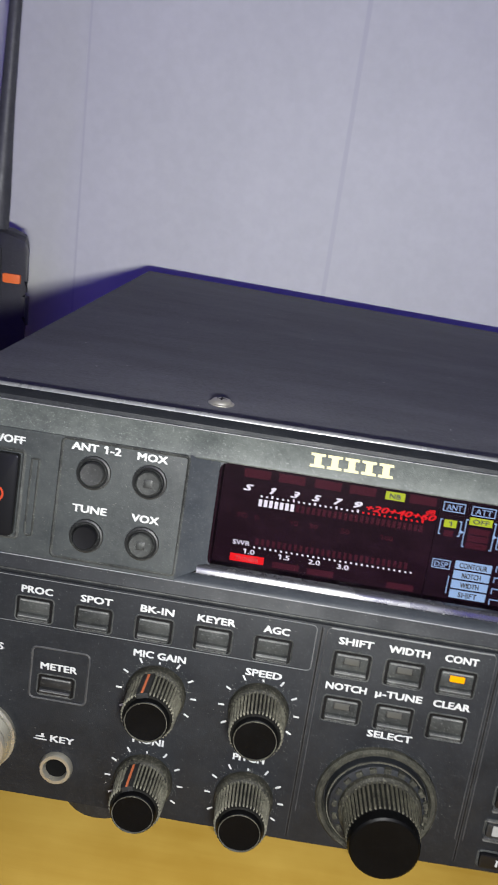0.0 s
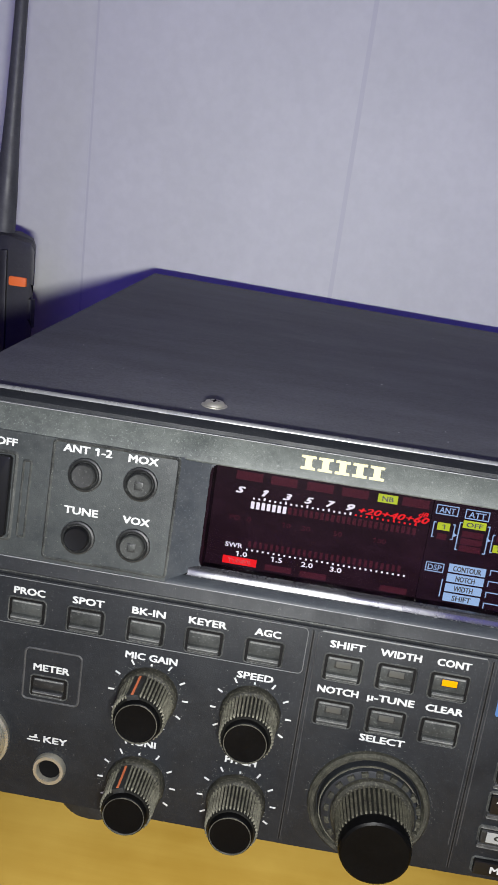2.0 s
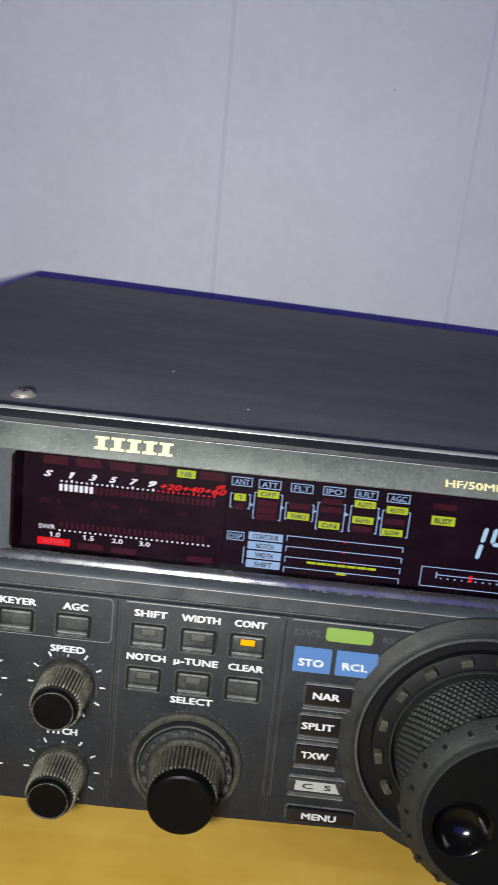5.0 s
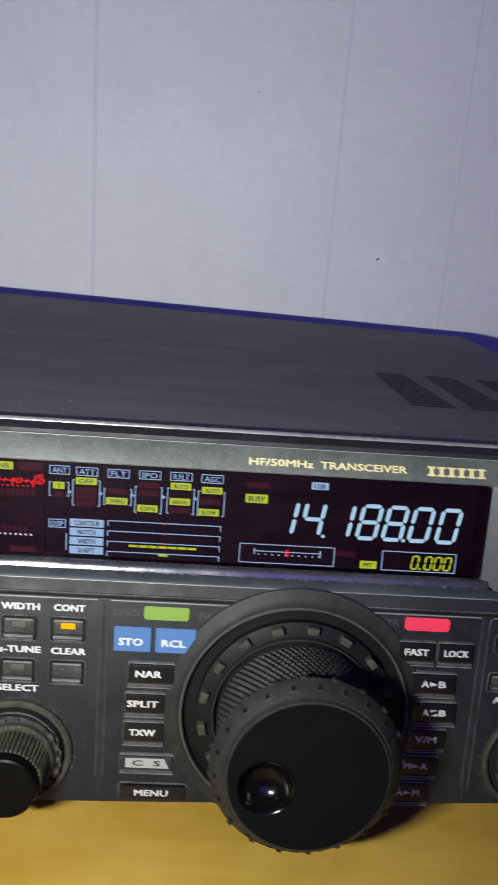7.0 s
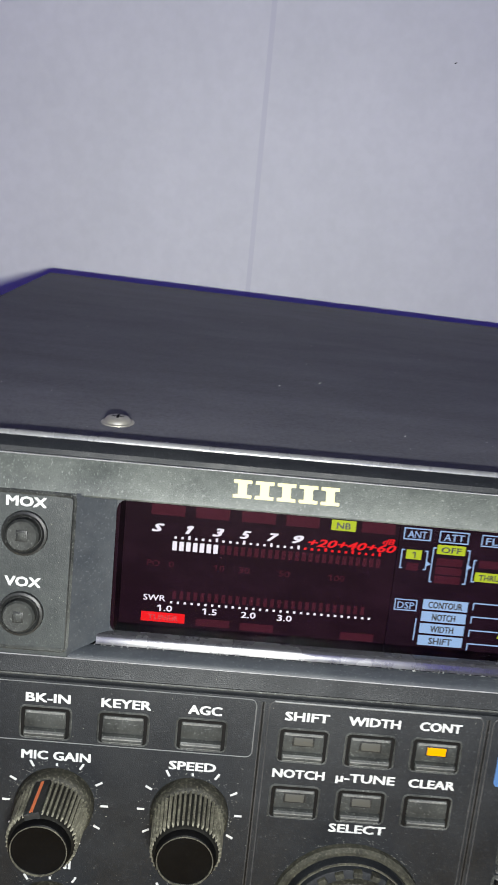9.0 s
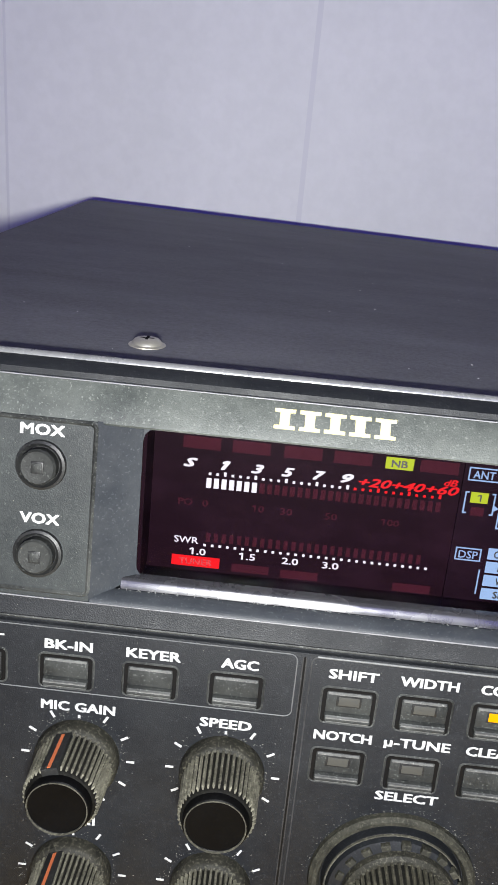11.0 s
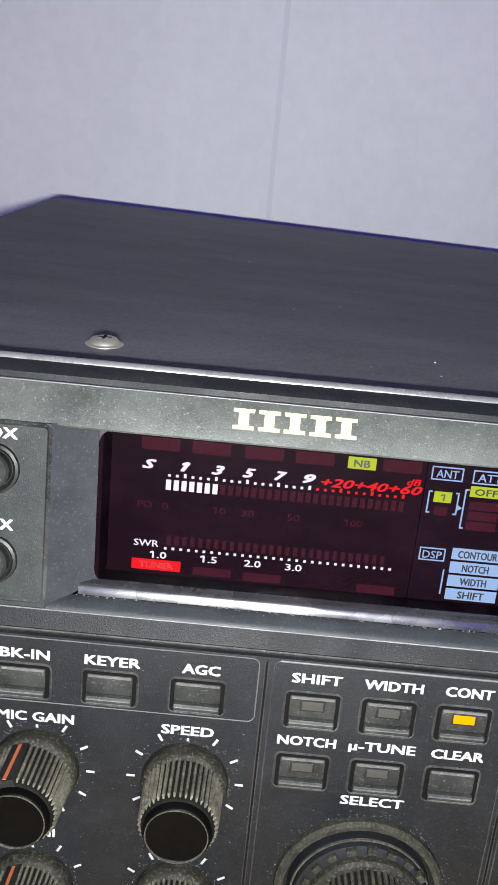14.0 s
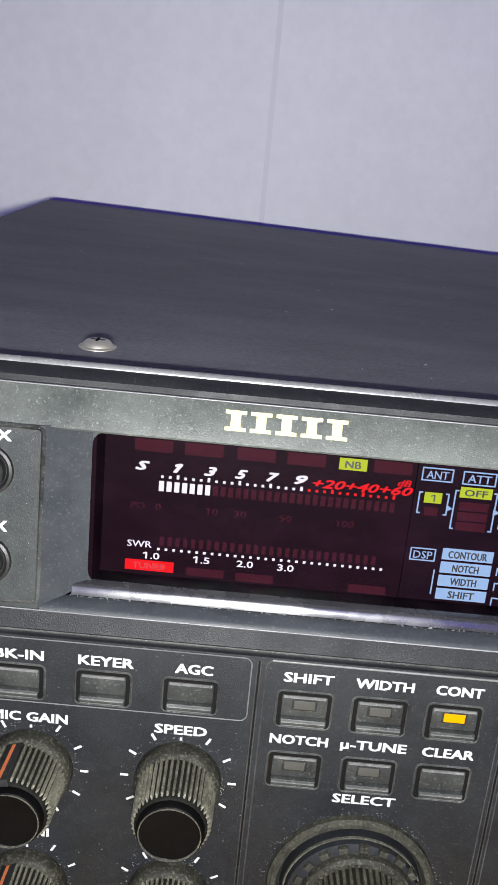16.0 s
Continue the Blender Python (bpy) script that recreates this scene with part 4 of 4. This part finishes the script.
bar_key("V/M", 90.2, 29.3, 12.6, 6.2, 7.0)
arrow_key("M", "A", 88.0, 19.7, 1)
arrow_key("A", "M", 86.4, 10.0, 1)

# right-hand field
for words, x, z, w in (("ATT", 116.7, 69.2, 6.3), ("R.FLT", 116.1, 56.0, 8.4)):
    lettering(words, x, z, w)
    key(x, z - 6.4, 14.0, 5.4)
for z in (63.0, 49.8):
    key(138.0, z - 0.2, 14.0, 5.4)
lettering("AF GAIN", 117.2, 43.5, 12.6)
lettering("RF GAIN", 136.5, 43.5, 12.6)
part("knob_symbol", lathe([(0.0006, 0.0), (0.0006, 0.0001)], 12), ink_white, rig, at=spot(126.6, 43.5))
part("knob_symbol", lathe([(0.0017, 0.0), (0.0017, 0.0001), (0.0013, 0.0001), (0.0013, 0.0)], 20, close=False), ink_white, rig, at=spot(126.6, 43.5))
part("knob_symbol", rects([(123.9, 124.9, 43.4, 43.65), (128.3, 129.3, 43.4, 43.65)]), ink_white, rig, smooth=None)
for words, red, z in (("1.8", "1", 107.5), ("10", "4", 99.1), ("21", "7", 90.8), ("GEN", "", 82.5)):
    k = bar_key(words, 129.6, z, 24.5, 6.4, 4.2 if words != "GEN" else 6.9, button_black, 2.4, -6.9, False, False)
    k.matrix_local = slope(129.4, z, 0.2)
    if red:
        part("lettering", text_mesh(red, 1.6 * MM, 2.4 * MM, ink_orange, 0.06), None, k, at=spot(2.0, 0.1, 1.48))

# ---- knobs ----
def ticks(x, z, r0=10.2, r1=11.9):
    for i in range(11):
        a = -150 + 30 * i
        t = part("tick", box(-0.00026, 0.00026, -0.00006, 0, (r0 if i != 5 else 9.3) * MM, (r1 if i != 5 else 10.0) * MM), ink_white, rig, smooth=None)
        t.matrix_local = spot(x, z, 0.02) @ pose(0, 0, 0, 0, a, 0)


def ribbed(parent, mat, count, r0, r1, o0, o1, w, high):
    """Raised ribs round a knob's grip, one part each, that run from o0 to o1 and taper from r0 to r1."""
    b = bmesh.new()
    sec = ((-w / 2, 0), (-w * 0.36, high * 0.8), (0, high), (w * 0.36, high * 0.8), (w / 2, 0))
    lo = [b.verts.new((u, -o0, r0 - 0.0002 + v)) for u, v in sec]
    up = [b.verts.new((u * 0.95, -o1, r1 - 0.0002 + v)) for u, v in sec]
    tip = [b.verts.new((u * 0.7, -o1 - 0.0006, r1 - 0.0004 + v * 0.3)) for u, v in sec]
    for p, q in ((lo, up), (up, tip)):
        for i in range(4):
            b.faces.new((p[i], p[i + 1], q[i + 1], q[i]))
    b.faces.new(lo)
    b.faces.new(tip[::-1])
    me = mesh_of("rib", b, mat, 30)
    for i in range(count):
        part("rib", me, None, parent, at=pose(0, 0, 0, 0, 360.0 * i / count, 0))


def small_knob(x, z, pointer=None):
    ticks(x, z)
    k = part("knob", lathe([(0.0088, 0), (0.0088, 0.0012), (0.0087, 0.0024), (0.0083, 0.0030), (0.0078, 0.0034), (0.0062, 0.0036)], 72), collar_rubber, rig, "ribbed dusty black knob", spot(x, z))
    part("grip", lathe([(0.0074, 0.0032), (0.0070, 0.0130), (0.0067, 0.0136), (0.0064, 0.0140)], 72), groove_shade_rubber, k)
    ribbed(k, rib_dust, 42, 0.0074, 0.0070, 0.0034, 0.0126, 0.00062, 0.00085)
    part("cap", lathe([(0.0066, 0.0134), (0.0065, 0.0146), (0.0062, 0.0152), (0.0059, 0.01535), (0.0056, 0.0151), (0.0030, 0.0149)], 56), cap_gloss, k, "glossy black cap")
    part("cap_rim", lathe([(0.0060, 0.01525), (0.00595, 0.01548), (0.0058, 0.01548), (0.0057, 0.0152)], 56, close=False), rim_dust, k, "thin rim of settled dust")
    if pointer is not None:
        b = box(-0.0017, 0.0017, -0.0139, -0.0030, 0.0062, 0.0080, 0.0003)
        p = part("pointer_rib", b, button_black, k, at=pose(0, 0, 0, 0, pointer, 0))
        part("pointer", box(-0.00035, 0.00035, -0.0136, -0.0036, 0.0080, 0.00810), ink_orange, p, "orange pointer line")
    return k


lettering("MIC GAIN", -108.6, 53.8, 15.4)
lettering("SPEED", -78.2, 53.8, 10.6)
lettering("MONI", -108.8, 25.9, 9.4)
lettering("PITCH", -78.6, 26.0, 9.4)
small_knob(-108.3, 41.9, -16)
small_knob(-78.0, 42.0)
small_knob(-108.7, 12.4, -21)
small_knob(-78.2, 12.6)

# select knob in its ring
def select_knob(x, z):
    ring = part("knob_ring", lathe([(0.0178, 0), (0.0177, 0.0012), (0.0170, 0.0020), (0.0160, 0.0018), (0.0153, 0.0006), (0.0150, -0.001)], 72, close=False), ring_rubber, rig, "dusty raised ring", spot(x, z))
    part("flange", lathe([(0.0150, 0.0002), (0.0147, 0.0024), (0.0144, 0.0026), (0.0142, 0.0022), (0.0138, 0.0036), (0.0120, 0.0042), (0.0112, 0.0042)], 56), panel_black, ring)
    part("flange_edge", lathe([(0.0147, 0.0023), (0.0146, 0.0028), (0.0143, 0.0028), (0.0142, 0.0022)], 56, close=False), rim_dust, ring, "thin dusty edge")
    k = part("knob", lathe([(0.0122, 0.0030), (0.0121, 0.0046), (0.0119, 0.0054), (0.0112, 0.0060), (0.0090, 0.0062)], 72), collar_rubber, rig, "ribbed dusty black selector knob", spot(x + 0.9, z))
    part("grip", lathe([(0.0104, 0.0058), (0.0099, 0.0160), (0.0097, 0.0170)], 72), groove_shade_rubber, k)
    ribbed(k, knob_dark, 48, 0.0104, 0.0098, 0.0062, 0.0158, 0.00082, 0.0008)
    part("cap", lathe([(0.0099, 0.0164), (0.0099, 0.0184), (0.0096, 0.0194), (0.0090, 0.0198), (0.0040, 0.0195)], 64), cap_gloss, k, "glossy black cap")
    for i in range(20):
        part("notch", box(-0.0010, 0.0010, -0.0046, -0.0030, 0.0125, 0.0139, 0.0002), ring_rubber, k, at=pose(0, 0, 0, 0, 18 * i, 0))


select_knob(-39.8, 19.3)


# volume knobs, one on the other
def double_knob(x, z):
    part("knob_ring", lathe([(0.0174, 0), (0.0173, 0.0014), (0.0166, 0.0020), (0.0157, 0.0016), (0.0152, 0.0)], 72, close=False), ring_rubber, rig, "dusty raised ring", spot(x, z))
    outer = part("outer_knob", lathe([(0.0136, 0), (0.0134, 0.0070), (0.0130, 0.0082), (0.0100, 0.0088)], 64), rubber_clean, rig, "notched black outer knob", spot(x, z))
    for i in range(16):
        part("notch", box(-0.0013, 0.0013, -0.0087, -0.0040, 0.0118, 0.0139, 0.0003), rubber, outer, at=pose(0, 0, 0, 0, 22.5 * i + 8, 0))
    inner = part("inner_knob", lathe([(0.0094, 0.0085), (0.0092, 0.0110), (0.0086, 0.0190), (0.0082, 0.0200), (0.0040, 0.0198)], 160, 36, 0.0004, (1, 2)), button_black, rig, "black inner knob with an orange line", spot(x, z))
    p = part("pointer_rib", box(-0.0014, 0.0014, -0.0196, -0.0095, 0.0080, 0.0097, 0.0003), button_black, inner, at=pose(0, 0, 0, 0, -22, 0))
    part("pointer", box(-0.0004, 0.0004, -0.0190, -0.0100, 0.0097, 0.0098), ink_orange, p, "orange pointer line")


double_knob(127.2, 22.4)


# tuning dial
def main_dial(x, z):
    part("dial_ring", lathe([(0.0412, 0), (0.0409, 0.0006), (0.0402, 0.0009), (0.0380, 0.0014), (0.0364, 0.0024), (0.0360, 0.0032), (0.0356, 0.0034), (0.0352, 0.0030), (0.0348, 0.0002)], 120, close=False), ring_black, rig, "moulded black ring round the dial", spot(x - 0.8, z))
    # paler strip for the highlight along the ring's inner crest
    part("ring_edge", lathe([(0.0361, 0.0031), (0.0358, 0.0036), (0.0355, 0.0036), (0.0352, 0.0031)], 120, close=False), line_dim, rig, "thin edge with its highlight in the colour", spot(x - 0.8, z))
    # the panel isn't recessed here, the ring's black holds the shade
    shuttle = part("shuttle_ring", lathe([(0.0352, 0.0003), (0.0312, 0.0004), (0.0310, 0.0026), (0.0290, 0.0032), (0.0266, 0.0036), (0.0262, 0.0044), (0.0258, 0.0044), (0.0255, 0.0030), (0.0246, 0.0020)], 96, close=False), recess_shade, rig, "dark shuttle ring with square lugs", spot(x - 0.5, z))
    part("shuttle_edge", lathe([(0.0264, 0.0040), (0.0262, 0.0047), (0.0258, 0.0047), (0.0256, 0.0040)], 96, close=False), ring_black, shuttle)
    for i in range(17):
        part("lug", box(-0.0018, 0.0018, -0.0056, -0.0020, 0.0283, 0.0307, 0.0005), ring_rubber, shuttle, at=pose(0, 0, 0, 0, 360 / 17 * i + 6, 0))
    b = lathe([(0.0250, 0.0015), (0.0249, 0.0060), (0.0245, 0.0064), (0.0245, 0.0272), (0.0250, 0.0278), (0.0268, 0.0286), (0.0274, 0.0294), (0.0272, 0.0302), (0.0242, 0.0333), (0.0238, 0.0338), (0.0233, 0.0338), (0.0232, 0.0342), (0.0229, 0.0349), (0.0224, 0.0350)], 120, close=False)
    dial = part("dial", b, rubber_clean, rig, "large black tuning dial with a knurled rubber grip", spot(x, z))
    # knurled grip: rows of small studs
    b = bmesh.new()
    rows, count = 11, 84
    for j in range(rows):
        o = 0.0072 + j * 0.00187
        for i in range(count):
            a = 2 * math.pi * (i + 0.5 * (j % 2)) / count
            ca, sa = math.cos(a), math.sin(a)
            r, da, do = 0.0245, 0.00062, 0.00070
            base = [b.verts.new((r * sa + u * ca, -(o + w), r * ca - u * sa)) for u, w in ((-da, -do), (-da, do), (da, do), (da, -do))]
            top = [b.verts.new(((r + 0.0007) * sa + u * ca, -(o + w), (r + 0.0007) * ca - u * sa)) for u, w in ((-da * 0.6, -do * 0.6), (-da * 0.6, do * 0.6), (da * 0.6, do * 0.6), (da * 0.6, -do * 0.6))]
            b.faces.new(top)
            for p in range(4):
                b.faces.new((base[p], base[(p + 1) % 4], top[(p + 1) % 4], top[p]))
    tagged(part("knurling", b, rubber_clean, dial, "fine square knurling", smooth=None), kind="stuff")
    for i in range(22):
        turn = pose(0, 0, 0, 0, 360 / 22 * i + 3, 0)
        d = part("dimple", box(-0.0010, 0.0010, -0.0010, 0.0010, -0.0006, 0.00012, 0.0001), ring_black, dial, at=turn @ Matrix.Translation((0, -0.03175, 0.0257)) @ pose(0, 0, 0, 45))
        # dark pad for the shade inside the dimple
        part("dimple_hole_shade", box(-0.0007, 0.0007, -0.0007, 0.0007, 0.0, 0.00018), void_shade, d, smooth=None)
    for i in range(20):
        part("rim_tooth", box(-0.0008, 0.0008, -0.0303, -0.0287, 0.0262, 0.0279, 0.0003), rubber_clean, dial, at=pose(0, 0, 0, 0, 18 * i + 12, 0))
    # face with the finger bowl let into it
    n, r0, r1, cx, cz, y = 96, 0.0224, 0.0080, -0.0116, -0.0034, -0.0350
    b = bmesh.new()
    ov = [b.verts.new((r0 * math.cos(2 * math.pi * i / n), y, r0 * math.sin(2 * math.pi * i / n))) for i in range(n)]
    iv = [b.verts.new((cx + r1 * math.cos(2 * math.pi * i / n), y, cz + r1 * math.sin(2 * math.pi * i / n))) for i in range(n)]
    for i in range(n):
        b.faces.new((ov[i], ov[(i + 1) % n], iv[(i + 1) % n], iv[i]))
    part("dial_face", b, face_matt, dial, "flat matt black dial face")
    bowl = lathe([(0.0083, 0.0001), (0.0081, 0.0004), (0.0076, 0.0001), (0.0070, -0.0016), (0.0060, -0.0034), (0.0043, -0.0048), (0.0022, -0.0055), (0.0004, -0.0057)], 56)
    part("finger_bowl", bowl, bowl_gloss, dial, "glossy round finger hollow", Matrix.Translation((cx, y, cz)), 80)


main_dial(47.7, 37.1)

# loose dust on the panel
def dust(name, spots, mat, label):
    verts, faces = [], []
    for x, z, o, r in spots:
        k = len(verts)
        m = spot(x, z, o)
        for i in range(3):
            a = random.uniform(0, 0.8) + 2.1 * i
            verts.append(m @ Vector((r * MM * random.uniform(0.7, 1.6) * math.cos(a), 0, r * MM * math.sin(a))))
        verts.append(m @ Vector((0, -r * MM * 0.7, 0)))
        faces += [(k, k + 1, k + 3), (k + 1, k + 2, k + 3), (k + 2, k, k + 3), (k, k + 2, k + 1)]
    me = bpy.data.meshes.new(name)
    me.from_pydata(verts, [], faces)
    me.materials.append(mat)
    tagged(part(name, me, None, rig, label), kind="stuff")


random.seed(23)
spots = [(random.uniform(-180, 180), random.uniform(9, 71), 0.01, 0.05 + 0.13 * random.random() ** 3) for _ in range(1500)]
for kx, kz, kr in ((-108.5, 41.9, 8.8), (-78, 42, 8.8), (-109.6, 12.4, 8.8), (-78.6, 12.8, 8.8), (-39.6, 20, 17), (127.2, 22.4, 17.6), (47.2, 37.1, 39.6)):
    for _ in range(int(kr * 22)):
        a, d = random.uniform(0, 6.28), kr + abs(random.gauss(0, 1.3))
        spots.append((kx + d * math.cos(a), max(9, kz + d * math.sin(a)), 0.01, random.uniform(0.06, 0.17)))
spots = [(x, z, o, r) for x, z, o, r in spots if z < 71 and z > 2 + max(0, x) * 0.05]
dust("dust_grains", spots, grain_grey, "pale dust grains on the panel")
spots = [(x, z, off(z) + 0.02, 0.05 + 0.1 * random.random() ** 2) for x, z in ((random.choice((random.uniform(-181, -108), random.uniform(112.5, 181))), random.uniform(78, 113)) for _ in range(500))]
spots += [(random.uniform(-181, 181), z, -0.25 - (z - 74.2) * 0.21, 0.05 + 0.12 * random.random() ** 2) for z in (random.uniform(74.3, 77) for _ in range(700))]
spots += [(random.uniform(-107, 111), z, -0.95 - (z - 77.3) * 1.45, 0.05 + 0.14 * random.random() ** 2) for z in (random.uniform(77.5, 79.3) for _ in range(450))]
spots += [(random.uniform(-181, 181), z, -4.0 - (z - 113.4) * 0.414, 0.05 + 0.12 * random.random() ** 2) for z in (random.uniform(113.2, 120) for _ in range(700))]
dust("dust_grains", spots, grain_grey, "pale dust grains on the upper panel")

# ---- sockets ----
lettering("PHONES", -161.5, 48.6, 14.0)
lettering("KEY", -134.5, 21.2, 7.4)
part("key_symbol", rects([(-143.2, -139.2, 20.1, 20.5), (-142.6, -140.0, 21.0, 21.4), (-141.0, -140.2, 21.4, 22.3)]), ink_white, rig, smooth=None)
lettering("MIC", -160.5, 31.5, 6.5)


def jack(x, z, r):
    s = part("jack", lathe([(r, 0), (r, 0.0012), (r * 0.93, 0.0019), (r * 0.74, 0.0019), (r * 0.66, 0.0010), (r * 0.64, -0.004)], 40, close=False), steel, rig, "nickel jack socket", spot(x, z))
    # black disc for the shade inside the jack
    part("jack_hole_shade", lathe([(r * 0.65, 0.0004), (r * 0.5, 0.0003)], 32), void_shade, s)


jack(-135.4, 11.9, 0.0050)
jack(-161.5, 40.6, 0.0060)
mic = part("microphone_socket", lathe([(0.0115, 0), (0.0115, 0.0012), (0.0106, 0.0014), (0.0104, 0.0020), (0.0108, 0.0026), (0.0104, 0.0032), (0.0108, 0.0038), (0.0104, 0.0044), (0.0108, 0.0050), (0.0104, 0.0056), (0.0107, 0.0064), (0.0102, 0.0072), (0.0092, 0.0074), (0.0090, 0.0030)], 64, close=False), steel, rig, "threaded nickel microphone socket", spot(-160.0, 18.6))
part("socket_insert", lathe([(0.0091, 0.0042), (0.0060, 0.0042)], 40), void_shade, mic)

# ---- hand-held radio ----
ht = tagged(new("handheld_radio"), "small black handheld radio with a rubber antenna, upright on the desk", "radio")
ht.matrix_world = Matrix.Translation((-0.2725, 0.272, 0.0)) @ Matrix.Diagonal((1, 1, 1.022, 1))


def ht_part(name, bm, mat, label="", parent=None, at=None):
    return part(name, bm, mat, parent or ht, label, at)


body = prism([(x * MM, z * MM) for x, z in ((-29, 0), (25.5, 0), (27, 4), (27, 100), (28.5, 104), (28.5, 116), (27, 119), (29.5, 124), (29.5, 143), (27, 147), (14, 150), (-26, 150), (-29, 146))], -0.015, 0.017, 0.0022)
for v in body.verts:
    v.co.x *= 1 - 0.40 * (v.co.y + 0.015) / 0.032
ht_body = ht_part("body", body, ht_black)
ht_part("battery", box(-0.014, 0.013, 0.010, 0.024, 0.002, 0.095, 0.002), ht_black)
ht_part("grille_plate", box(-0.024, 0.006, -0.0172, -0.0148, 0.050, 0.138, 0.0012), ht_rubber, "raised ridged front plate")
ht_part("side_rail", box(0.0095, 0.0135, -0.0172, -0.0148, 0.045, 0.142, 0.0008), ht_black)
ht_part("key", prism([(x * MM, z * MM) for x, z in rounded(15.0, 25.2, 122.6, 127.8, 0.8)], -0.0168, -0.014, 0.0004), ht_orange, "bright orange key")
ht_part("side_button", box(0.0215, 0.0272, -0.012, -0.005, 0.098, 0.115, 0.0008), ht_black)
kn = lathe([(0.0062, 0.0), (0.0062, 0.0140), (0.0056, 0.0150)], 60, 20, 0.0004, (0, 1))
ht_part("volume_knob", kn, ht_black, "ribbed volume knob", at=pose(-0.005, 0.001, 0.150, -90))
ht_part("led", box(0.0004, 0.0024, -0.0155, -0.0145, 0.1425, 0.1465, 0.0003), steel)
an = lathe([(0.0066, 0.0), (0.0066, 0.008), (0.0063, 0.024), (0.0050, 0.052), (0.0042, 0.072), (0.0036, 0.110), (0.0031, 0.170), (0.0028, 0.215), (0.0018, 0.219)], 28)
ht_part("antenna", an, ht_rubber, "tapered black rubber antenna", at=pose(0.0030, 0.002, 0.146, 0, 3, 0) @ pose(0, 0, 0, -90))
